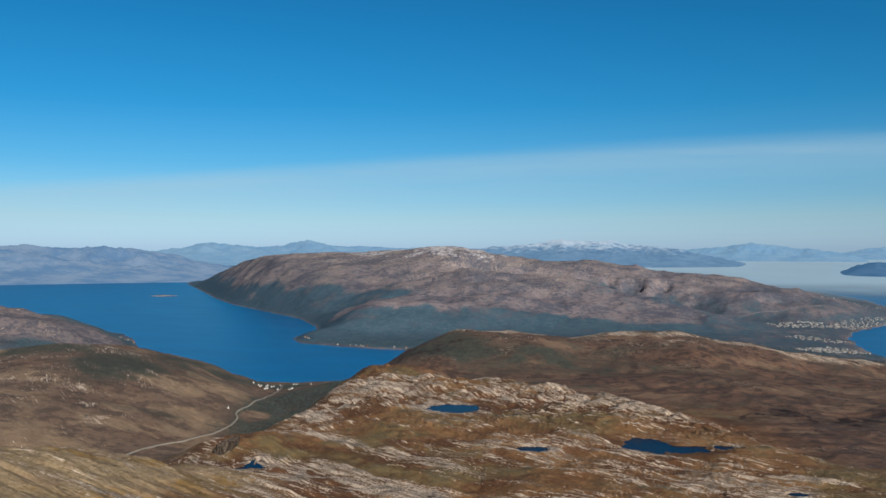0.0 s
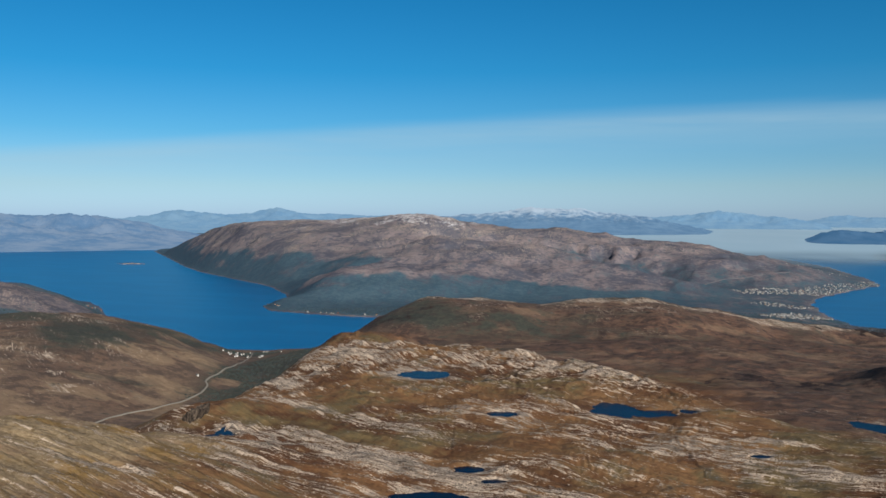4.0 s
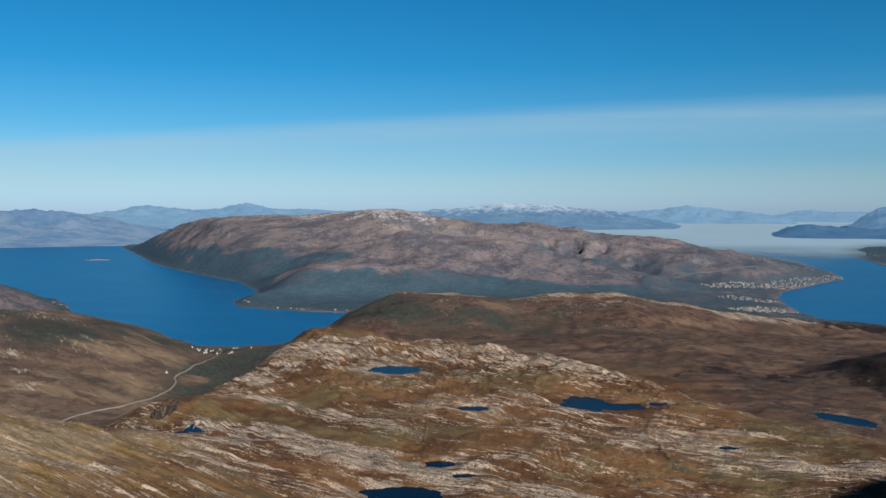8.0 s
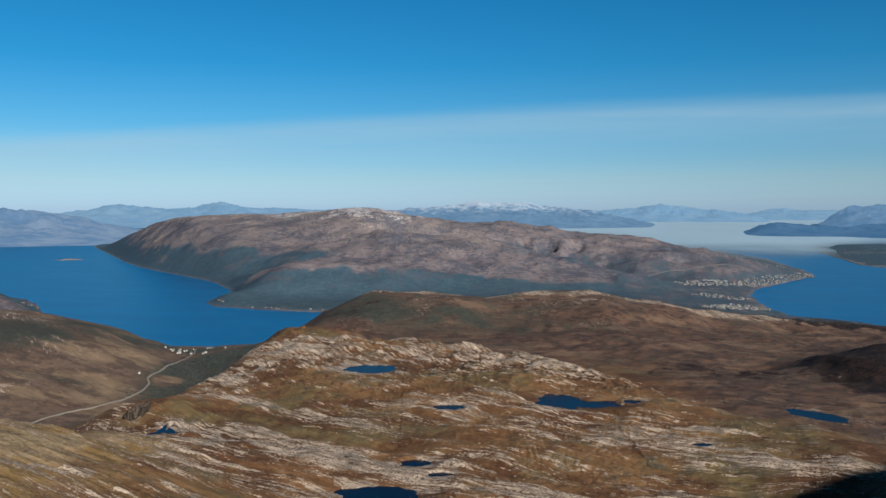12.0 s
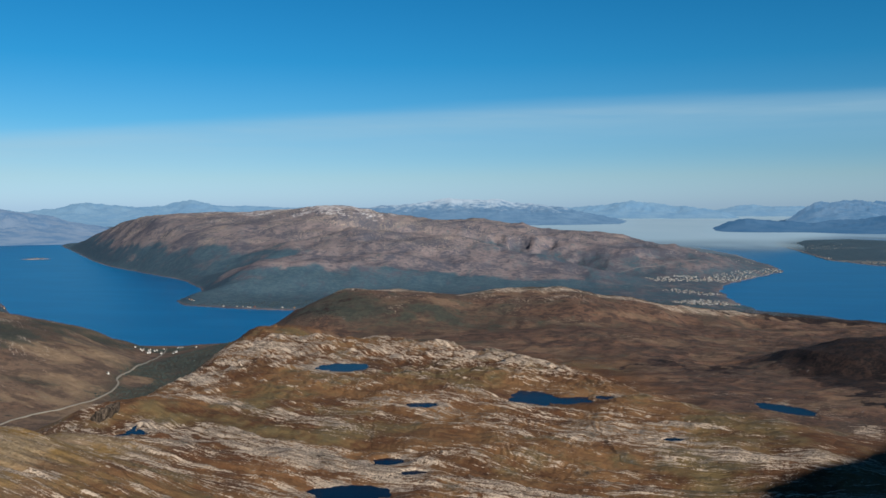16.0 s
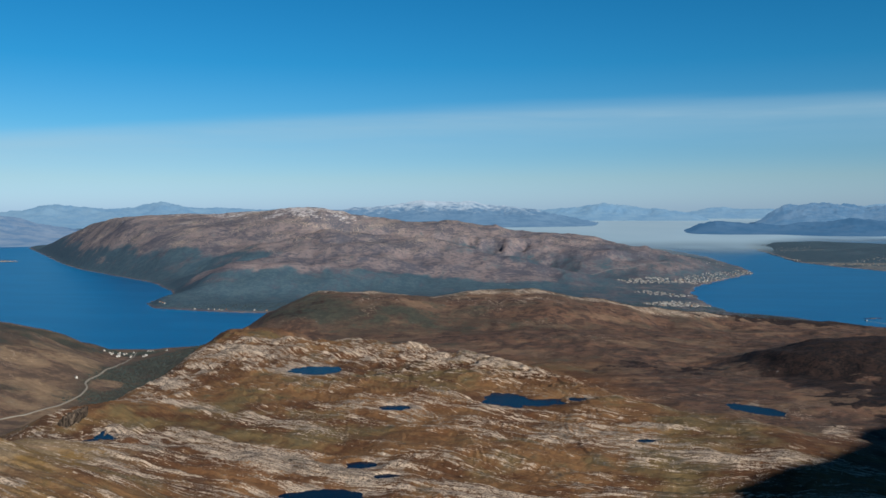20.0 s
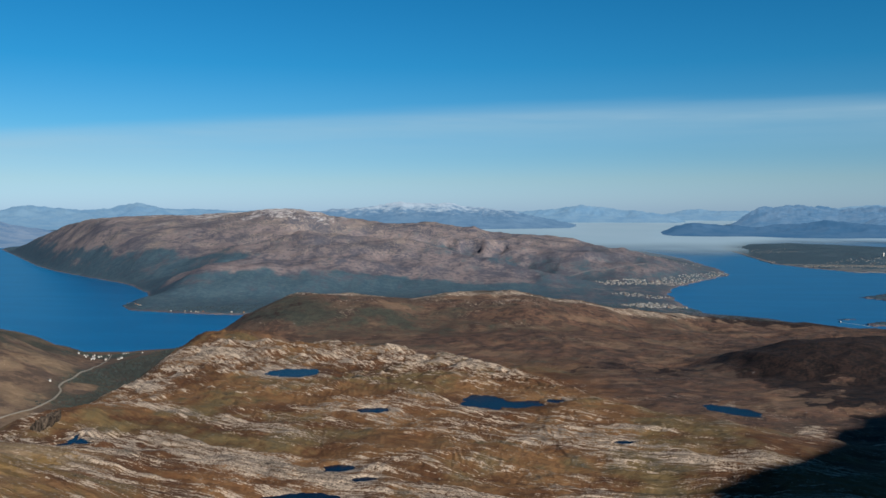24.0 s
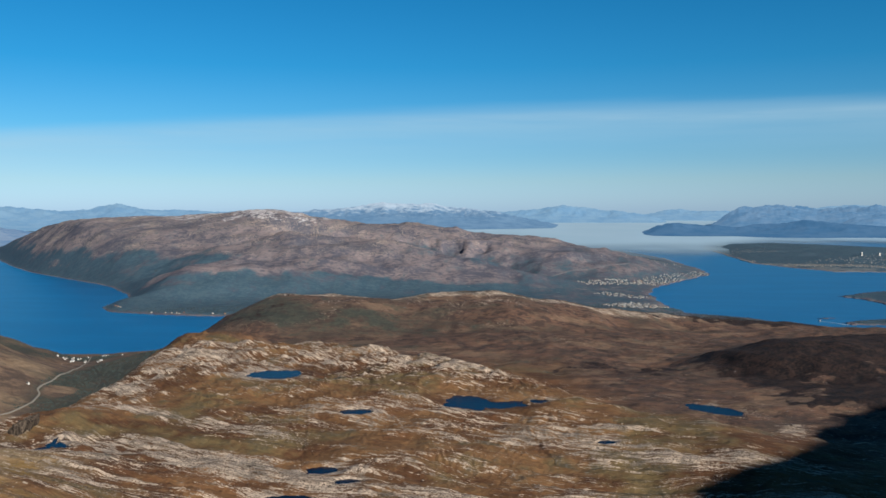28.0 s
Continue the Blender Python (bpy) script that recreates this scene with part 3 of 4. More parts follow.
    turf = mix_node(n, l, math_node(n, l, 'MULTIPLY', step_node(n, l, tuft, 0.50, 0.40), bog), turf, (0.030, 0.021, 0.018))
    turf = mix_node(n, l, math_node(n, l, 'MULTIPLY', step_node(n, l, add(tuft, off(mid, 0.6)), 0.56, 0.68), bog), turf, (0.190, 0.098, 0.049))
    patch = noise_node(n, l, 0.055, 8, 0.72, (0.7, 1.2, 1))
    turf = mix_node(n, l, math_node(n, l, 'MULTIPLY', step_node(n, l, patch, 0.52, 0.60), math_node(n, l, 'ADD', math_node(n, l, 'MULTIPLY', red, 0.35), math_node(n, l, 'MULTIPLY', straw, 0.6))), turf, (0.085, 0.068, 0.052))
    turf = mix_node(n, l, math_node(n, l, 'MULTIPLY', step_node(n, l, patch, 0.48, 0.40), math_node(n, l, 'MULTIPLY', math_node(n, l, 'ADD', red, straw), 0.5)), turf, (0.215, 0.142, 0.092))
    # far heath: mauve-brown cover with blue distance haze put into its colour
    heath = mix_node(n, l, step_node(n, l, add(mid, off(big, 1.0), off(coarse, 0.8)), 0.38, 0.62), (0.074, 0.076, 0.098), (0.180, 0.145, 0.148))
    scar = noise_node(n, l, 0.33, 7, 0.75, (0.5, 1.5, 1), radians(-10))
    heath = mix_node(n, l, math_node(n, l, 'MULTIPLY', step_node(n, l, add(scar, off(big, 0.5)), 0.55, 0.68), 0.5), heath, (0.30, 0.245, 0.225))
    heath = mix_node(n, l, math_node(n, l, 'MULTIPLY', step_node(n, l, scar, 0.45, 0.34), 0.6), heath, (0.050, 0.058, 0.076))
    turf = mix_node(n, l, far_haze, turf, heath)
    turf = mix_node(n, l, math_node(n, l, 'MULTIPLY', step_node(n, l, add(fine, off(grit, 0.6)), 0.56, 0.74), 0.45), turf, (0.07, 0.046, 0.026))
    stone = mix_node(n, l, step_node(n, l, add(streak, off(grit, 0.5)), 0.34, 0.62), (0.165, 0.124, 0.094), (0.54, 0.43, 0.33))
    stone = mix_node(n, l, math_node(n, l, 'MULTIPLY', step_node(n, l, add(mid, off(coarse, 0.8)), 0.48, 0.62), 0.5), stone, (0.165, 0.130, 0.104))
    stone = mix_node(n, l, math_node(n, l, 'MULTIPLY', step_node(n, l, add(ledge, off(grit, 0.9)), 0.50, 0.40), 0.95), stone, (0.072, 0.052, 0.038))
    streak_amp = math_node(n, l, 'SUBTRACT', 1.8, math_node(n, l, 'MULTIPLY', far_haze, 1.5))
    has_rock = step_node(n, l, rock, 0.0, 0.12)
    streak_amp = math_node(n, l, 'SUBTRACT', streak_amp, math_node(n, l, 'MULTIPLY', red, 1.2))
    rk = add(rock, off(fine, 0.95), off(ledge, 2.1), off(coarse, 0.6), math_node(n, l, 'MULTIPLY', off(streak, 0.85), streak_amp), off(grit, 0.75))
    col = mix_node(n, l, math_node(n, l, 'MULTIPLY', step_node(n, l, rk, 0.44, 0.60), has_rock), turf, stone)
    gully = noise_node(n, l, 0.11, 6, 0.6, (1.3, 0.35, 1), radians(8))
    wd = add(wood, off(mid, 2.2), off(coarse, 1.6), off(big, 0.8), math_node(n, l, 'MULTIPLY', off(gully, 1.5), far_haze))
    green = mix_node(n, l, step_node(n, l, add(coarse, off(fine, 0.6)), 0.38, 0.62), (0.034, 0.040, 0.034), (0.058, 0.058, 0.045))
    # far woods: distance haze put into the green as added blue
    green = mix_node(n, l, far_haze, green, mix_node(n, l, step_node(n, l, add(coarse, off(mid, 0.8)), 0.36, 0.64), (0.031, 0.066, 0.096), (0.056, 0.094, 0.118)))
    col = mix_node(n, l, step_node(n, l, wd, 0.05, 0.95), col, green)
    col = mix_node(n, l, math_node(n, l, 'MULTIPLY', step_node(n, l, add(at2.outputs["Alpha"], off(fine, 2.0), off(mid, 2.0)), 0.45, 0.85), 0.65), col, (0.21, 0.205, 0.19))
    at3 = n.new("ShaderNodeAttribute")
    at3.attribute_name = "dark_cover"
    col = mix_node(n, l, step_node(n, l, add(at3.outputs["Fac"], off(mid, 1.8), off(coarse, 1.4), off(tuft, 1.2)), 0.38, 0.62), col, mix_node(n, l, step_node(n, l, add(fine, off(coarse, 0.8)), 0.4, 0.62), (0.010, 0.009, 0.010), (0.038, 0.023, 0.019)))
    sn = add(snow, off(mid, 1.8), off(coarse, 2.0), off(scar, 2.4))
    col = mix_node(n, l, math_node(n, l, 'MULTIPLY', step_node(n, l, sn, 0.62, 1.05), 0.62), col, (0.58, 0.56, 0.56))
    l.new(col, b.inputs["Base Color"])
    b.inputs["Roughness"].default_value = 0.95
    b.inputs["Specular IOR Level"].default_value = 0.15
    bump_node(n, l, b, add(fine, streak, ledge, off(grit, 0.5), math_node(n, l, 'MULTIPLY', coarse, 2.0)), 0.7, 0.4)
    return m


def water_material(name, deep, rough, scale):
    m, n, l, b = mat_nodes(name)
    big = noise_node(n, l, scale * 0.05, 4, 0.55, (0.35, 1, 1), 0.3)
    col = mix_node(n, l, step_node(n, l, big, 0.4, 0.65), deep, (deep[0] * 1.2, deep[1] * 1.25, deep[2] * 1.18))
    l.new(col, b.inputs["Base Color"])
    b.inputs["Roughness"].default_value = rough
    b.inputs["IOR"].default_value = 1.33
    bump_node(n, l, b, noise_node(n, l, scale, 4, 0.6), 0.25, 0.05)
    return m


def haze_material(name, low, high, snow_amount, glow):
    """Distant land: haze of many kilometres of air, put into colour and glow."""
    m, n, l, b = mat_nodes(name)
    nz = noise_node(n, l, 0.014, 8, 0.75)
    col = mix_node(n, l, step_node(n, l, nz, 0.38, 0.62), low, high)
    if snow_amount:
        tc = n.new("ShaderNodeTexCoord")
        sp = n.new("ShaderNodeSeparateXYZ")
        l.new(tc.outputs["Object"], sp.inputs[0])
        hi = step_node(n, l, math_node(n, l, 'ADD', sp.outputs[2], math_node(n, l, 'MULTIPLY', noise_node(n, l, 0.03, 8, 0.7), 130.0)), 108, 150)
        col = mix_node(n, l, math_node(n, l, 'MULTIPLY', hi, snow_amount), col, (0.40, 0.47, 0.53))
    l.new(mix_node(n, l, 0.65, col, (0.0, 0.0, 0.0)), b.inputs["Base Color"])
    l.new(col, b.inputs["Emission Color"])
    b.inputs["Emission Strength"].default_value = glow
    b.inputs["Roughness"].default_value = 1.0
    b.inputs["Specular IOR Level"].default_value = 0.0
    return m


def plain(name, color, rough=0.8, var=0.25, scale=3.0):
    m, n, l, b = mat_nodes(name)
    nz = noise_node(n, l, scale, 4, 0.6)
    col = mix_node(n, l, nz, tuple(v * (1 - var) for v in color), tuple(min(1, v * (1 + var)) for v in color))
    l.new(col, b.inputs["Base Color"])
    b.inputs["Roughness"].default_value = rough
    b.inputs["Specular IOR Level"].default_value = 0.2
    return m


def island_random(m, lo, hi):
    n, l = m.node_tree.nodes, m.node_tree.links
    g = n.new("ShaderNodeNewGeometry")
    l.new(mix_node(n, l, g.outputs["Random Per Island"], lo, hi), n["Principled BSDF"].inputs["Base Color"])
    n["Principled BSDF"].inputs["Roughness"].default_value = 0.95
    n["Principled BSDF"].inputs["Specular IOR Level"].default_value = 0.1
    return m


M_GROUND = ground_material()
M_SEA = water_material("fjord_water", (0.0, 0.076, 0.200), 0.3, 0.8)
M_SEA.node_tree.nodes["Principled BSDF"].inputs["Specular IOR Level"].default_value = 0.36
M_TARN = water_material("tarn_water", (0.001, 0.006, 0.018), 0.25, 3.0)
M_TARN.node_tree.nodes["Principled BSDF"].inputs["Specular IOR Level"].default_value = 0.11


# ---- mesh helpers ----
def mesh_from(name, verts, faces, material, smooth=True):
    me = bpy.data.meshes.new(name)
    verts, faces = np.asarray(verts, np.float32), np.asarray(faces, np.int32)
    me.vertices.add(len(verts))
    me.vertices.foreach_set("co", verts.ravel())
    k = faces.shape[1]
    me.loops.add(faces.size)
    me.loops.foreach_set("vertex_index", faces.ravel())
    me.polygons.add(len(faces))
    me.polygons.foreach_set("loop_start", np.arange(0, faces.size, k, dtype=np.int32))
    me.polygons.foreach_set("use_smooth", np.full(len(faces), smooth))
    me.update(calc_edges=True)
    me.validate()
    me.materials.append(material)
    return me


def grid_faces(rows, cols, wrap=False):
    i = np.arange(rows - 1)[:, None] * cols
    j = np.arange(cols if wrap else cols - 1)[None, :]
    jn = (j + 1) % cols
    return np.stack([i + j, i + jn, i + cols + jn, i + cols + j], -1).reshape(-1, 4)


# ---- ground ----
az = np.radians(np.concatenate([np.arange(-34.5, 38.25, 0.075), np.arange(38.25, 325.5, 1.6)]))
rad = np.concatenate([np.geomspace(0.05, 60, 26), 61 * 1.0041 ** np.arange(0, 360), 266 * 1.0075 ** np.arange(0, 235), np.geomspace(1560, 4650, 24)])
RR, AA = np.meshgrid(rad, az, indexing="ij")
GX, GY = RR * np.sin(AA) + 1.5 * np.exp(-RR / 12), RR * np.cos(AA) - 3 * np.exp(-RR / 12)
hh, c_rock, c_wood, c_snow, c_tone, c_far_haze, c_red, c_straw, c_shore, c_dark_cover = land(GX.ravel(), GY.ravel())
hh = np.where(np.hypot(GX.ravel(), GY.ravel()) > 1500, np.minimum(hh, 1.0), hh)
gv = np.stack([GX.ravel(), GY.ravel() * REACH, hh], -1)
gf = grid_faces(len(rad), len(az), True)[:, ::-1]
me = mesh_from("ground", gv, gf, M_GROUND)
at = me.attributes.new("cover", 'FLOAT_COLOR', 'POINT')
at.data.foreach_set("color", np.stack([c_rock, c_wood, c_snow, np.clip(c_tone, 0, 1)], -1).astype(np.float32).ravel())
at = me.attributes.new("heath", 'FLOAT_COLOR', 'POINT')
at.data.foreach_set("color", np.stack([c_far_haze, c_red, c_straw, c_shore], -1).astype(np.float32).ravel())
at = me.attributes.new("dark_cover", 'FLOAT', 'POINT')
at.data.foreach_set("value", c_dark_cover.astype(np.float32))
at = me.attributes.new("run", 'FLOAT_VECTOR', 'POINT')
g_run = strike(GX.ravel(), GY.ravel())
at.data.foreach_set("vector", np.stack([g_run[0], g_run[1], 0 * hh], -1).astype(np.float32).ravel())
at = me.attributes.new("dull", 'FLOAT', 'POINT')
at.data.foreach_set("value", (ease(GX.ravel(), -52, -66) * ease(GY.ravel(), 120, 150)).astype(np.float32))
ground = tagged(new("ground", me), "rust-brown autumn moorland with pale rock ledges and wooded shores", "ground", kind="structure")

# ---- sea ----
srad = np.array([150, 400, 1000, 2500, 4950.0])
saz = np.radians(np.arange(0, 360, 2.0))
SR, SA = np.meshgrid(srad, saz, indexing="ij")
sv = np.stack([SR.ravel() * np.sin(SA.ravel()), SR.ravel() * np.cos(SA.ravel()), 0 * SR.ravel()], -1)
sea = tagged(new("water", mesh_from("water", sv, grid_faces(len(srad), len(saz), True)[:, ::-1], M_SEA)),
             "deep blue calm fjord and sound between the hills", "water", kind="structure")

# ---- tarns ----
for tarn in TARNS:
    cx, cy, a, b_, turn, lvl = tarn
    ang = np.linspace(0, 2 * math.pi, 180, endpoint=False)
    steps = np.linspace(0.15, 2.9, 110) * max(a, b_)
    px, py = cx + np.outer(np.sin(ang), steps), cy + np.outer(np.cos(ang), steps)
    q = tarn_reach(px, py, tarn)
    k = np.argmax(q > 1.06, axis=1)
    rim = steps[k]
    tv = [(cx, cy * REACH, lvl)] + [(cx + rr * math.sin(t), (cy + rr * math.cos(t)) * REACH, lvl) for rr, t in zip(rim, ang)]
    tf = [(0, 1 + (i + 1) % 180, 1 + i) for i in range(180)]
    tagged(new("tarn", mesh_from("tarn", tv, tf, M_TARN)), "small dark blue mountain tarn in a rocky hollow", "tarn", "tarns on the plateau")


# ---- far ranges ----
def far_range(name, label, crest, base_d, back, material, rough, seed):
    """A range of hills: crest as (azimuth, height, distance)."""
    a0, a1 = crest[0][0], crest[-1][0]
    azs = np.radians(np.arange(a0, a1, 0.06))
    t = np.linspace(0, 1, 40)
    ca = np.radians([c[0] for c in crest])
    top, dist = np.interp(azs, ca, [c[1] for c in crest]), np.interp(azs, ca, [c[2] for c in crest])
    T, A = np.meshgrid(t, azs, indexing="ij")
    R = base_d + (dist[None, :] - base_d) * np.minimum(T / 0.8, 1) + back * np.maximum(T - 0.8, 0) / 0.2
    up = np.where(T < 0.8, (T / 0.8) ** 1.25, 1 - (np.maximum(T - 0.8, 0) / 0.2) ** 1.5)
    x, y = R * np.sin(A), R * np.cos(A)
    s = dist.mean() / 9.0
    z = top[None, :] * up * (1 + 0.30 * (ridged(x / s, y / s, 5, seed, 0.6) - 0.9) * ease(T, 0.0, 0.4) * (1 - 0.85 * ease(T, 0.65, 0.8)))
    z = z + rough * (fbm(x / (s * 0.4), y / (s * 0.4), 6, seed + 5, 0.6)) * ease(T, 0.1, 0.8)
    z = z + 0.45 * rough * (ridged(x / (s * 0.16), y / (s * 0.16), 4, seed + 9, 0.55) - 0.75) * ease(T, 0.2, 0.75)
    z = z * (0.04 + 0.96 * ease(A, azs[0], azs[0] + 0.03) * ease(A, azs[-1], azs[-1] - 0.03))
    z[0] = -2
    v = np.stack([x.ravel(), y.ravel() * REACH, z.ravel()], -1)
    return tagged(new(name, mesh_from(name, v, grid_faces(len(t), len(azs))[:, ::-1], material)), label, "mountains", kind="structure")


def crest(items, d):
    return [(a, 60 + e * d, d) for a, e in items]


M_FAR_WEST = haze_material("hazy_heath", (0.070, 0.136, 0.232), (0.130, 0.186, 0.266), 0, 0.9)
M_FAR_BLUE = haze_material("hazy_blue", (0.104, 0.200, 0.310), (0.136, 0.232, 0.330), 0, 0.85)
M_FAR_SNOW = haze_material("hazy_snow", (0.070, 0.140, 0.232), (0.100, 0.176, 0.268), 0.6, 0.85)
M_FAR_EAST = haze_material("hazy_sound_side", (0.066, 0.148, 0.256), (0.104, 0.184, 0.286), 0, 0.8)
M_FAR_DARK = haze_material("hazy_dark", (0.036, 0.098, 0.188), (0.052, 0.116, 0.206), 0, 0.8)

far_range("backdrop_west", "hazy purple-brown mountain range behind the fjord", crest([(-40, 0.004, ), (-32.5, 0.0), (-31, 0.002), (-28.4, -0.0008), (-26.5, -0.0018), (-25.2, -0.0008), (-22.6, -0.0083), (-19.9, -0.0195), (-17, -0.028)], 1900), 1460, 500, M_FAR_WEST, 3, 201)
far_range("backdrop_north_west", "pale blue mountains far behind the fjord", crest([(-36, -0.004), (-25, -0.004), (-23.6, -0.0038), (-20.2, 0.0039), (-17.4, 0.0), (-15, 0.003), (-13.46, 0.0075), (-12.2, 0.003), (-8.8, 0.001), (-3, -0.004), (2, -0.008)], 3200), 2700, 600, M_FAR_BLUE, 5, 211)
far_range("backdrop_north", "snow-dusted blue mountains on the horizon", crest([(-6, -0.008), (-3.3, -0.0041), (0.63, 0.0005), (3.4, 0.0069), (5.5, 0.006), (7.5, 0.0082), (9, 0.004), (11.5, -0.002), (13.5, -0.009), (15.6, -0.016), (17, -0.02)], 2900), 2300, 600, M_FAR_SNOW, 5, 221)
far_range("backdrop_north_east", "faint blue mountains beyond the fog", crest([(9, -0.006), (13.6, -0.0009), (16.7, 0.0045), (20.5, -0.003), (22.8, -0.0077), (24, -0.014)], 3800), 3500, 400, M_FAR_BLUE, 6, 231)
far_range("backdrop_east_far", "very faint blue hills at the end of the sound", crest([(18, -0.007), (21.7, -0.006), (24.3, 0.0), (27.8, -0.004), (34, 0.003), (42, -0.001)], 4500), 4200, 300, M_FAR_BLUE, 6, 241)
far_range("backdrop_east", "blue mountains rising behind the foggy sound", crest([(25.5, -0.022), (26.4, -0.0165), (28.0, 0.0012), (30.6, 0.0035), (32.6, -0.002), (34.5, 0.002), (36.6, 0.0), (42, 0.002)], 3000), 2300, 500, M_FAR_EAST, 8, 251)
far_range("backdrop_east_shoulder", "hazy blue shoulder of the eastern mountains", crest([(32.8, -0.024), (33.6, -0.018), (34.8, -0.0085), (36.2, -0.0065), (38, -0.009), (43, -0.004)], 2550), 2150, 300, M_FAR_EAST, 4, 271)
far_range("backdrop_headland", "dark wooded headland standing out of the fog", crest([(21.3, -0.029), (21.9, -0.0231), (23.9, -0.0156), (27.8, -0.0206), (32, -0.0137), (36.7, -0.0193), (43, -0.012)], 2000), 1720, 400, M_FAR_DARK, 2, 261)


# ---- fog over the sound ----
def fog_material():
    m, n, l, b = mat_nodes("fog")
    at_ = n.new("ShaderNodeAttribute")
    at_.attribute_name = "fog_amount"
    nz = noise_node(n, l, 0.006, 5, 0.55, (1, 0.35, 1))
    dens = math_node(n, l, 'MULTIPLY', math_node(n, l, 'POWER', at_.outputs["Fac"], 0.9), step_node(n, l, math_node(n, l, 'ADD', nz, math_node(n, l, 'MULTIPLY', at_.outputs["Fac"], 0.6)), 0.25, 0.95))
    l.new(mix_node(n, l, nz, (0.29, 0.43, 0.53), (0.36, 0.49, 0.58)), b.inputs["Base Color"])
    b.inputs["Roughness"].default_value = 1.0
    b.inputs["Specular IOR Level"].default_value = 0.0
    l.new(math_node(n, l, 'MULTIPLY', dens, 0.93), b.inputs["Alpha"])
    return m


fa = np.radians(np.arange(7, 46, 0.25))
fr = np.geomspace(720, 4650, 90)
FR, FA = np.meshgrid(fr, fa, indexing="ij")
fx, fy = FR * np.sin(FA), FR * np.cos(FA)
f_edge = 800 + 420 * ease(np.degrees(FA), 25, 30) + 90 * fbm(fx / 260, fy / 260, 3, 301)
dens = ease(FR, f_edge, f_edge + 760)
fz = 0.4 + 3.4 * dens + 0.7 * fbm(fx / 220, fy / 220, 4, 302) * dens
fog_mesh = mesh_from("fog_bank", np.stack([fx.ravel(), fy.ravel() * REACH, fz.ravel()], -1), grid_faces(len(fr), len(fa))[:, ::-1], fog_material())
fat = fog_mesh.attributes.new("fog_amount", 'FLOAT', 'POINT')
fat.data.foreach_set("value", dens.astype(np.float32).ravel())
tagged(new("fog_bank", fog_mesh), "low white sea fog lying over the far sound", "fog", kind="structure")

# ---- road ----
M_ROAD = plain("road_gravel", (0.20, 0.18, 0.15), 0.9, 0.2, 2.0)
M_TRACK = plain("cut_track", (0.13, 0.12, 0.125), 0.95, 0.25, 2.0)


def smooth_line(points, step):
    """Points along a rounded line through the given ones."""
    p = np.array(points, float)
    p = np.vstack([2 * p[0] - p[1], p, 2 * p[-1] - p[-2]])
    out = []
    for i in range(1, len(p) - 2):
        k = max(2, int(np.hypot(*(p[i + 1] - p[i])) / step))
        for t in np.arange(k) / k:
            out.append(0.5 * (2 * p[i] + (p[i + 1] - p[i - 1]) * t + (2 * p[i - 1] - 5 * p[i] + 4 * p[i + 1] - p[i + 2]) * t * t
                              + (3 * p[i] - p[i - 1] - 3 * p[i + 1] + p[i + 2]) * t ** 3))
    return np.array(out + [p[-2]])


def ribbon(name, points, width, lift, material):
    line = smooth_line(points, 0.7)
    d = np.gradient(line, axis=0)
    d /= np.hypot(d[:, 0], d[:, 1])[:, None]
    side = np.stack([-d[:, 1], d[:, 0]], -1)
    offs = np.array([-0.75, -0.5, 0, 0.5, 0.75]) * width
    drop = np.array([-0.5, 0, 0.02, 0, -0.5])
    pts = line[:, None, :] + side[:, None, :] * offs[None, :, None]
    z = land(pts[..., 0].ravel(), pts[..., 1].ravel())[0].reshape(pts.shape[:2])
    z = np.maximum.reduce([z[:, 1], z[:, 2], z[:, 3]])
    z = np.convolve(np.pad(z, 2, mode="edge"), np.ones(5) / 5, "valid")[:, None] + lift + drop[None, :]
    v = np.concatenate([pts * (1, REACH), z[..., None]], -1).reshape(-1, 3)
    return new(name, mesh_from(name, v, grid_faces(len(line), 5), material))


ROAD = [(-92, 339), (-90, 331), (-86, 314), (-83.4, 300), (-80.2, 275.5), (-78, 257), (-77.2, 248), (-77, 241), (-76.8, 234), (-76.3, 230.5), (-74.9, 227.5), (-74, 221), (-73.6, 215), (-73.8, 208), (-74.6, 200), (-76.5, 192), (-79.2, 185.5), (-80.8, 175), (-82, 165), (-84, 145)]
tagged(ribbon("road", ROAD, 0.42, 0.12, M_ROAD), "pale grey country road winding down the valley", "road", kind="structure")

TRACK = [(180, 655), (190, 663), (212, 669), (231, 672), (256, 683), (282, 694)]
tagged(ribbon("track", TRACK, 0.6, 0.15, M_TRACK), "pale straight track cut along the far hillside", "track", kind="structure")

# ---- houses ----
M_WHITE = plain("white_paint", (0.38, 0.37, 0.34), 0.7, 0.08)
M_CREAM = plain("cream_paint", (0.30, 0.26, 0.18), 0.7, 0.1)
M_RED = plain("red_paint", (0.30, 0.075, 0.045), 0.75, 0.15)
M_GREY = plain("grey_paint", (0.40, 0.40, 0.39), 0.75, 0.1)
M_ROOF = plain("dark_roof", (0.10, 0.095, 0.09), 0.8, 0.2)
M_ROOF_LIGHT = plain("metal_roof", (0.30, 0.30, 0.30), 0.5, 0.1)
M_ROOF_TILE = plain("tile_roof", (0.20, 0.085, 0.055), 0.8, 0.2)
M_CHIMNEY = plain("chimney_brick", (0.25, 0.2, 0.17), 0.9, 0.2)
M_PANE = plain("window_pane", (0.03, 0.04, 0.05), 0.15, 0.1)


def part(name, bm, material, parent, label=""):
    me_ = bpy.data.meshes.new(name)
    bm.to_mesh(me_)
    bm.free()
    me_.materials.append(material)
    ob = new(name, me_)
    ob.parent = parent
    if label:
        ob["label"] = label
    return ob


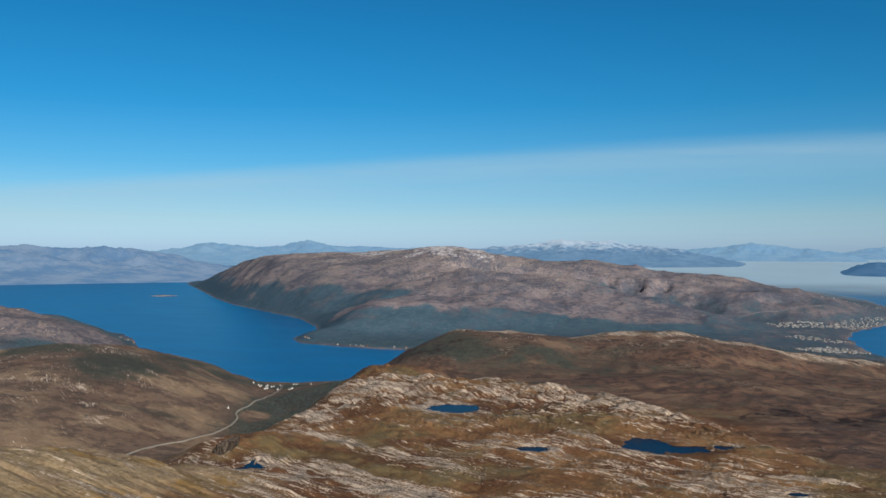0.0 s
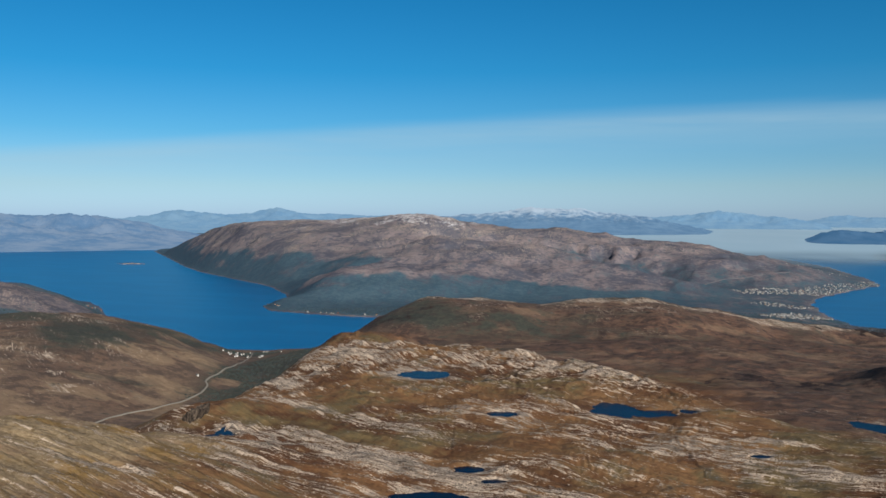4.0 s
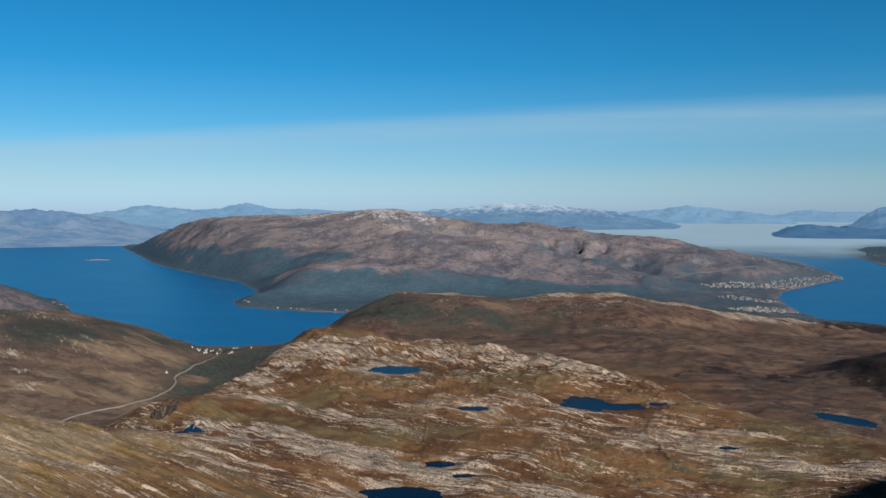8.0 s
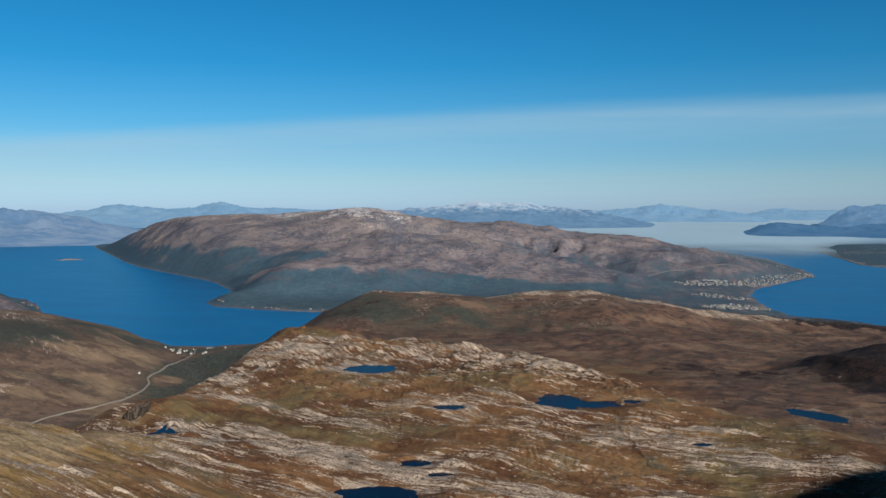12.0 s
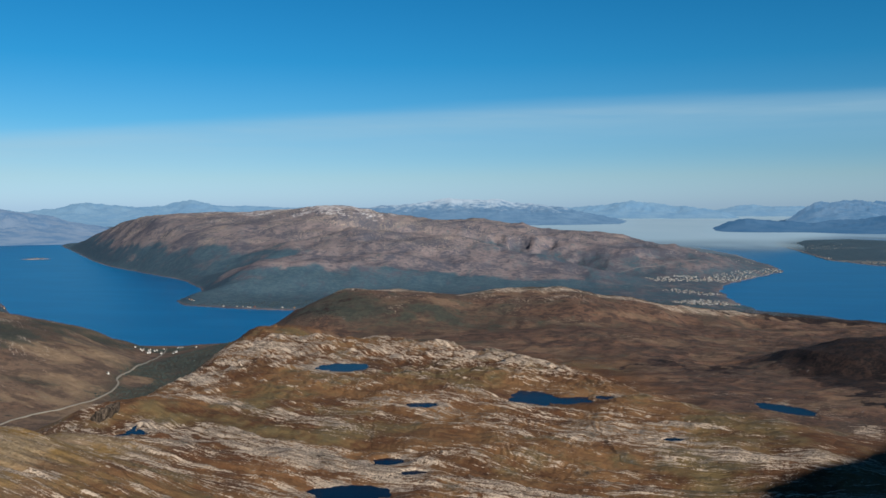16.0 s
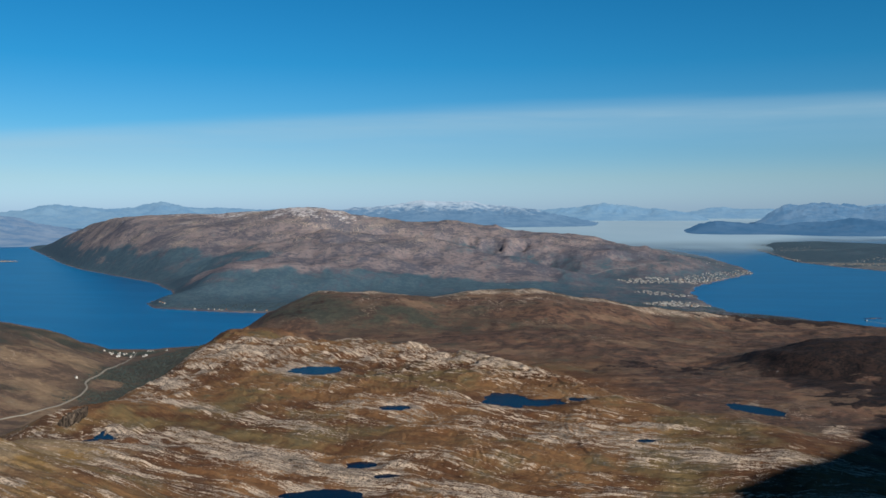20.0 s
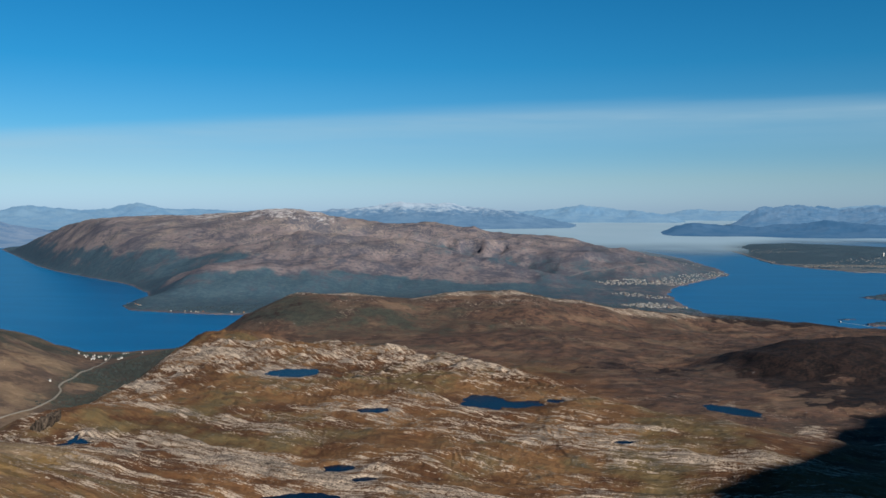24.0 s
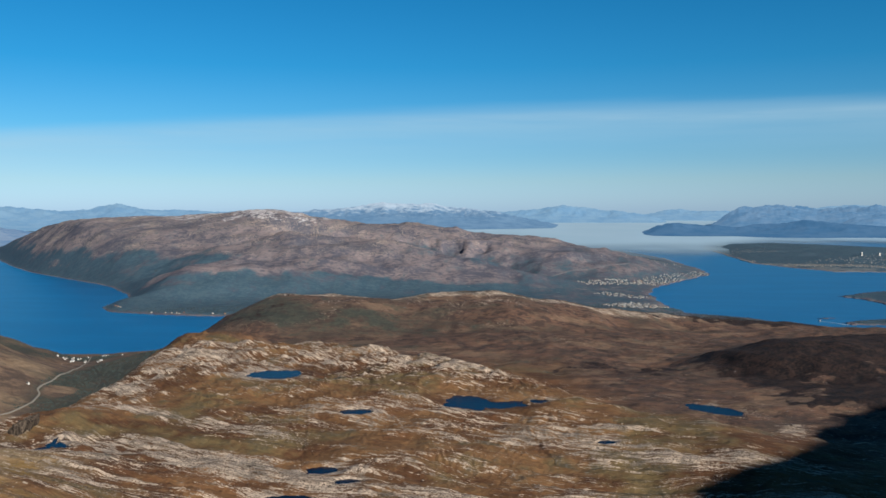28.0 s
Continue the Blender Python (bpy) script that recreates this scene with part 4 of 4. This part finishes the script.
def box(bm, x0, y0, z0, x1, y1, z1):
    v = [bm.verts.new(c) for c in ((x0, y0, z0), (x1, y0, z0), (x1, y1, z0), (x0, y1, z0), (x0, y0, z1), (x1, y0, z1), (x1, y1, z1), (x0, y1, z1))]
    for f in ((0, 3, 2, 1), (4, 5, 6, 7), (0, 1, 5, 4), (1, 2, 6, 5), (2, 3, 7, 6), (3, 0, 4, 7)):
        bm.faces.new([v[i] for i in f])


def build_house(wide, deep, tall, wall_mat, roof_mat, label, group):
    """A timber house with gabled walls, a pitched roof with eaves, a chimney and windows."""
    top = new("house")
    tagged(top, label, "house", group)
    w, d = wide / 2, deep / 2
    rise = deep * 0.36
    bm = bmesh.new()
    prof = [(-d, -0.35), (d, -0.35), (d, tall), (0, tall + rise), (-d, tall)]
    a = [bm.verts.new((-w, y, z)) for y, z in prof]
    b2 = [bm.verts.new((w, y, z)) for y, z in prof]
    bm.faces.new(a)
    bm.faces.new(b2[::-1])
    for i in range(5):
        bm.faces.new((a[i], b2[i], b2[(i + 1) % 5], a[(i + 1) % 5])[::-1])
    bmesh.ops.recalc_face_normals(bm, faces=bm.faces)
    part("wall", bm, wall_mat, top)
    bm = bmesh.new()
    e, th = 0.08, 0.05
    low = tall - e * rise / d
    outline = [(-d - e, low + 0.012), (0, tall + rise + 0.012), (d + e, low + 0.012), (d + e, low + th), (0, tall + rise + th), (-d - e, low + th)]
    a = [bm.verts.new((-w - e, y, z)) for y, z in outline]
    b2 = [bm.verts.new((w + e, y, z)) for y, z in outline]
    bm.faces.new((a[0], a[1], a[4], a[5]))
    bm.faces.new((a[1], a[2], a[3], a[4]))
    bm.faces.new((b2[5], b2[4], b2[1], b2[0]))
    bm.faces.new((b2[4], b2[3], b2[2], b2[1]))
    for i in range(6):
        bm.faces.new((a[i], b2[i], b2[(i + 1) % 6], a[(i + 1) % 6]))
    bmesh.ops.recalc_face_normals(bm, faces=bm.faces)
    part("roof", bm, roof_mat, top)
    bm = bmesh.new()
    box(bm, w * 0.2, -0.06, tall + rise * 0.7, w * 0.2 + 0.12, 0.06, tall + rise + 0.18)
    part("chimney", bm, M_CHIMNEY, top)
    for k in (-0.55, 0.0, 0.55):
        bm = bmesh.new()
        box(bm, k * w - 0.07, -d - 0.012, tall * 0.45, k * w + 0.07, -d + 0.02, tall * 0.8)
        part("window", bm, M_PANE, top)
    return top


def spread(rng, n, a, b, width):
    """n places along a strip from a to b, in loose rows."""
    t = rng.random(n)
    rows_ = np.round(rng.uniform(-1, 1, n) * width / 1.9) * 1.9
    ax, ay, bx, by = *a, *b
    ln = math.hypot(bx - ax, by - ay)
    nx, ny = -(by - ay) / ln, (bx - ax) / ln
    return np.stack([ax + t * (bx - ax) + nx * rows_ + rng.normal(0, 0.35, n), ay + t * (by - ay) + ny * rows_ + rng.normal(0, 0.35, n)], -1), math.atan2(by - ay, bx - ax)


def thin_out(pts, gap):
    keep = []
    for p_ in pts:
        if all((p_[0] - q_[0]) ** 2 + (p_[1] - q_[1]) ** 2 > gap * gap for q_ in keep):
            keep.append(p_)
    return np.array(keep)


rng = np.random.default_rng(7)
KINDS = [(0.78, 0.51, 0.33, M_WHITE, M_ROOF, "white timber house with a dark pitched roof"), (0.74, 0.51, 0.33, M_CREAM, M_ROOF_TILE, "cream timber house with a rust-red roof"),
         (0.74, 0.51, 0.31, M_RED, M_ROOF, "barn-red timber house with a dark roof"), (0.90, 0.55, 0.33, M_WHITE, M_ROOF_LIGHT, "white house with a light metal roof"),
         (0.78, 0.51, 0.33, M_GREY, M_ROOF, "grey timber house with a dark pitched roof")]


def settle(group, where, strips, weights):
    pts, turns = [], []
    for n_, a_, b_, w_ in strips:
        p_, ang_ = spread(rng, n_, a_, b_, w_)
        p_ = thin_out(p_, 2.0)
        pts.append(p_)
        turns += [ang_] * len(p_)
    pts = np.concatenate(pts)
    z = land(pts[:, 0], pts[:, 1])[0]
    first = {}
    for (x_, y_), z_, ang_ in zip(pts, z, turns):
        if z_ < 0.35:
            continue
        k = int(rng.choice(len(KINDS), p=weights))
        turn = math.degrees(ang_) + rng.choice([0, 0, 90]) + rng.normal(0, 8)
        m_ = pose(x_, y_ * REACH, z_ + 0.05, 0, 0, turn)
        if k not in first:
            w_, d_, t_, wm, rm, lb = KINDS[k]
            first[k] = build_house(w_, d_, t_, wm, rm, lb + " " + where, group)
            first[k].matrix_basis = m_
        else:
            copy_thing(first[k], m_)


settle("houses of the valley village", "by the fjord head", [(22, (-96, 322), (-83, 302), 6), (6, (-90, 338), (-74, 326), 5), (2, (-79.2, 233), (-78, 232), 0.5)], [0.7, 0.0, 0.0, 0.3, 0])
settle("houses on the western point", "on the western shore", [(24, (-246, 520), (-228, 496), 5)], [0.6, 0.15, 0.1, 0.15, 0])
settle("houses below the cape", "below the wooded cape", [(5, (-140, 540), (-122, 509), 3), (14, (-104, 494), (-82, 487), 2), (4, (-66, 481), (-56, 478), 1.5)], [0.6, 0.15, 0.1, 0.15, 0])
settle("houses of the shore settlement", "in the shore settlement", [(120, (170, 474), (200, 482), 13), (40, (190, 553), (211, 523), 9), (70, (206, 624), (258, 622), 9), (70, (258, 624), (300, 658), 11), (60, (300, 658), (360, 727), 10), (14, (290, 735), (360, 800), 14)], [0.62, 0.05, 0.01, 0.27, 0.05])
settle("houses on the island", "on the island shore", [(40, (472, 800), (530, 745), 7), (30, (560, 770), (680, 860), 40)], [0.66, 0.02, 0.0, 0.3, 0.02])

# the settlement's other houses, too many to count
def crowd(name, label, strips, material_wall, material_roof):
    vs, fs, mats = [], [], []
    for n_, a_, b_, w_ in strips:
        p_, ang_ = spread(rng, n_, a_, b_, w_)
        z_ = land(p_[:, 0], p_[:, 1])[0]
        for (x_, y_), h_ in zip(p_, z_):
            if h_ < 0.35:
                continue
            w2, d2, t2 = rng.uniform(0.3, 0.5), rng.uniform(0.22, 0.3), rng.uniform(0.25, 0.4)
            c_, s_ = math.cos(ang_), math.sin(ang_)
            k = len(vs)
            for sx_ in (-1, 1):
                for ly_, lz_ in ((-d2, -0.3), (d2, -0.3), (d2, t2), (0, t2 + 0.3), (-d2, t2)):
                    vs.append((x_ + c_ * sx_ * w2 - s_ * ly_, y_ * REACH + s_ * sx_ * w2 + c_ * ly_, h_ + lz_))
            fs += [(k, k + 1, k + 2, k + 4), (k + 4, k + 2, k + 3, k + 3), (k + 5, k + 9, k + 7, k + 6), (k + 9, k + 8, k + 8, k + 7),
                   (k, k + 4, k + 9, k + 5), (k + 2, k + 1, k + 6, k + 7), (k + 4, k + 3, k + 8, k + 9), (k + 3, k + 2, k + 7, k + 8)]
            mats += [0, 0, 0, 0, 0, 0, 1, 1]
    me_ = bpy.data.meshes.new(name)
    me_.from_pydata(vs, [], [tuple(dict.fromkeys(f)) for f in fs])
    me_.materials.append(material_wall)
    me_.materials.append(material_roof)
    me_.polygons.foreach_set("material_index", mats)
    me_.update()
    return tagged(new(name, me_), label, "houses", kind="stuff")


M_FAR_WALL = island_random(mat_nodes("weathered_paint")[0], (0.10, 0.10, 0.10), (0.46, 0.44, 0.40))
crowd("far_houses", "many small pale houses spread over the settlement and island", [(110, (172, 472), (203, 480), 13), (50, (190, 553), (214, 526), 9), (150, (200, 622), (258, 622), 12), (120, (258, 624), (300, 658), 12), (110, (300, 658), (360, 727), 11),
      (30, (285, 725), (370, 815), 16), (40, (-800, 1478), (-572, 1468), 5), (300, (474, 800), (560, 730), 9), (420, (535, 770), (720, 880), 55), (50, (545, 1000), (600, 1100), 22), (20, (478, 905), (482, 860), 6)], M_FAR_WALL, M_ROOF)

for x_, y_, t_ in ((622, 885, 4.0), (644, 884, 3.4)):
    tower = tagged(new("tower_block"), "white tower block standing on the island ridge", "building", "tower blocks on the island")
    z_ = ground_at(x_, y_)
    tower.matrix_basis = pose(x_, y_ * REACH, z_, 0, 0, 20)
    bm = bmesh.new()
    box(bm, -1.2, -1.0, -0.5, 1.2, 1.0, t_)
    part("wall", bm, M_WHITE, tower)
    bm = bmesh.new()
    box(bm, -1.3, -1.1, t_ + 0.003, 1.3, 1.1, t_ + 0.2)
    part("roof", bm, M_GREY, tower)
    for k in range(1, int(t_)):
        bm = bmesh.new()
        box(bm, -1.1, -1.03, k - 0.2, 1.1, -0.95, k + 0.2)
        part("window_row", bm, M_PANE, tower)

# ---- boat and breakwater in the sound ----
boat = tagged(new("boat"), "small white motor boat under way in the sound", "boat")
boat.matrix_basis = pose(262, 407 * REACH, 0, 0, 0, 105)
bm = bmesh.new()
hull = [(-0.9, -0.3), (-0.9, 0.3), (0.3, 0.32), (1.0, 0.0), (0.3, -0.32)]
a_ = [bm.verts.new((x_ * 0.85, y_ * 0.7, -0.1)) for x_, y_ in hull]
b_ = [bm.verts.new((x_, y_, 0.3)) for x_, y_ in hull]
bm.faces.new(a_)
bm.faces.new(b_[::-1])
for i in range(5):
    bm.faces.new((a_[i], b_[i], b_[(i + 1) % 5], a_[(i + 1) % 5]))
bmesh.ops.recalc_face_normals(bm, faces=bm.faces)
part("hull", bm, M_WHITE, boat)
bm = bmesh.new()
box(bm, -0.5, -0.2, 0.303, 0.2, 0.2, 0.6)
part("cabin", bm, M_GREY, boat)
bm = bmesh.new()
wake = [[bm.verts.new((-0.8 - k * 1.7, side * (0.18 + 0.05 * k) + 0.12 * math.sin(k * 1.3), 0.04)) for k in range(12)] for side in (-1, 1)]
for k in range(11):
    bm.faces.new((wake[0][k + 1], wake[0][k], wake[1][k], wake[1][k + 1]))
part("wake", bm, plain("foam", (0.30, 0.38, 0.42), 0.6, 0.5, 1.2), boat, "thin pale foam trail")

# ---- loose rock and scrub ----
def lumps(name, label, category, xs, ys, sizes, squash, material, sink, seed):
    """Many small angular lumps as one mesh."""
    r_ = np.random.default_rng(seed)
    base = np.array([(-1, -1, -1), (1, -1, -1), (1, 1, -1), (-1, 1, -1), (-0.7, -0.7, 1), (0.7, -0.7, 1), (0.7, 0.7, 1), (-0.7, 0.7, 1)], float) * 0.5
    faces_ = np.array([(0, 3, 2, 1), (4, 5, 6, 7), (0, 1, 5, 4), (1, 2, 6, 5), (2, 3, 7, 6), (3, 0, 4, 7)])
    z_ = land(xs, ys)[0]
    n_ = len(xs)
    v = base[None] + r_.uniform(-0.22, 0.22, (n_, 8, 3))
    v = v * (sizes[:, None, None] * np.stack([r_.uniform(0.8, 1.5, n_), r_.uniform(0.7, 1.1, n_), r_.uniform(*squash, n_)], -1)[:, None, :])
    t_ = r_.uniform(0, math.pi, n_)[:, None]
    vx = v[..., 0] * np.cos(t_) - v[..., 1] * np.sin(t_) + xs[:, None]
    vy = v[..., 0] * np.sin(t_) + v[..., 1] * np.cos(t_) + ys[:, None]
    vz = v[..., 2] + z_[:, None] + sizes[:, None] * sink
    f = (faces_[None] + 8 * np.arange(n_)[:, None, None]).reshape(-1, 4)
    return tagged(new(name, mesh_from(name, np.stack([vx, vy + (REACH - 1) * ys[:, None], vz], -1).reshape(-1, 3), f, material, False)), label, category, kind="stuff")


M_STONE = island_random(mat_nodes("loose_stone")[0], (0.15, 0.118, 0.094), (0.40, 0.32, 0.255))
M_BUSH = island_random(mat_nodes("birch_scrub")[0], (0.030, 0.042, 0.041), (0.042, 0.054, 0.049))

q_ = rng.uniform(size=(24000, 2))
rr_, aa_ = 64 + 145 * q_[:, 0] ** 1.3, np.radians(-34 + 66 * q_[:, 1])
bx_, by_ = rr_ * np.sin(aa_), rr_ * np.cos(aa_)
info = land(bx_, by_)
wet_ = np.zeros(len(bx_), bool)
for tarn in TARNS:
    wet_ |= tarn_reach(bx_, by_, tarn) < 1.1
ok = (info[1] > 0.2) & ~wet_ & (bx_ < 52)
bx_, by_ = bx_[ok], by_[ok]
lumps("loose_stones", "pale boulders and broken rock scattered over the plateau", "stones", bx_, by_, (0.045 + 0.12 * rng.random(len(bx_)) ** 5) * ease(np.hypot(bx_, by_), 30, 100), (0.4, 0.8), M_STONE, 0.12, 3)

q_ = rng.uniform(size=(90000, 2))
rr_, aa_ = 190 + 330 * q_[:, 0], np.radians(-36 + 76 * q_[:, 1])
bx_, by_ = rr_ * np.sin(aa_), rr_ * np.cos(aa_)
info = land(bx_, by_)
ok = ((bx_ < -44) | (by_ > 345)) & ((bx_ > -98) | (by_ > 318)) & (info[2] + 0.35 * fbm(bx_ / 8, by_ / 8, 3, 91) > 0.55) & (info[0] > 0.6)
for ax_, ay_ in ROAD[:-1]:
    ok &= np.hypot(bx_ - ax_, by_ - ay_) > 1.2
bx_, by_ = bx_[ok][:40000], by_[ok][:40000]
lumps("birch_woods", "dark green and olive birch woods on the low slopes", "woods", bx_, by_, rng.uniform(0.2, 0.46, len(bx_)), (0.4, 0.75), M_BUSH, 0.12, 4)

# ---- the dark crag at the plateau's edge ----
M_CRAG, n_, l_, b_ = mat_nodes("dark_crag_rock")
seam = noise_node(n_, l_, 1.1, 6, 0.7, (2.2, 2.2, 0.5))
lichen = noise_node(n_, l_, 2.6, 6, 0.7)
tone_ = mix_node(n_, l_, step_node(n_, l_, seam, 0.40, 0.62), (0.020, 0.016, 0.013), (0.115, 0.088, 0.068))
tone_ = mix_node(n_, l_, math_node(n_, l_, 'MULTIPLY', step_node(n_, l_, lichen, 0.56, 0.70), 0.7), tone_, (0.26, 0.20, 0.155))
l_.new(tone_, b_.inputs["Base Color"])
b_.inputs["Roughness"].default_value = 0.95
b_.inputs["Specular IOR Level"].default_value = 0.1
bump_node(n_, l_, b_, math_node(n_, l_, 'ADD', seam, lichen), 0.9, 0.25)
crag = tagged(new("crag"), "dark fissured rock crag on the plateau edge", "crag")
cz = ground_at(-40.6, 118.0)
crag.matrix_basis = pose(-40.6, 118.0 * REACH, cz)
for k in range(16):
    # a split block: a cube cut by tilted planes, its edges broken by noise
    bm = bmesh.new()
    bmesh.ops.create_cube(bm, size=2.0)
    bmesh.ops.subdivide_edges(bm, edges=bm.edges[:], cuts=5, use_grid_fill=True)
    for v_ in bm.verts:
        lean = 0.22 * noise.noise(v_.co * 0.8 + Vector((k * 3.1, 0, 0))) + 0.12 * noise.noise(v_.co * 2.6 + Vector((0, k * 2.3, 0)))
        v_.co = v_.co * (0.9 + lean) * (1.0 - 0.16 * max(v_.co.z, 0.0))
    f_ = k / 15.0
    sx_, sy_, sz_ = rng.uniform(0.22, 0.5), rng.uniform(0.5, 1.1), rng.uniform(0.8, 1.5) * (0.7 + 0.5 * f_)
    bm.transform(pose(-1.2 + 2.3 * f_ + rng.normal(0, 0.12), rng.uniform(-1.4, 1.0), 0.0 + 0.9 * f_, rng.uniform(-14, 14), rng.uniform(8, 26), rng.uniform(-28, 28)) @ Matrix.Diagonal((sx_, sy_, sz_, 1)))
    part("slab", bm, M_CRAG, crag)
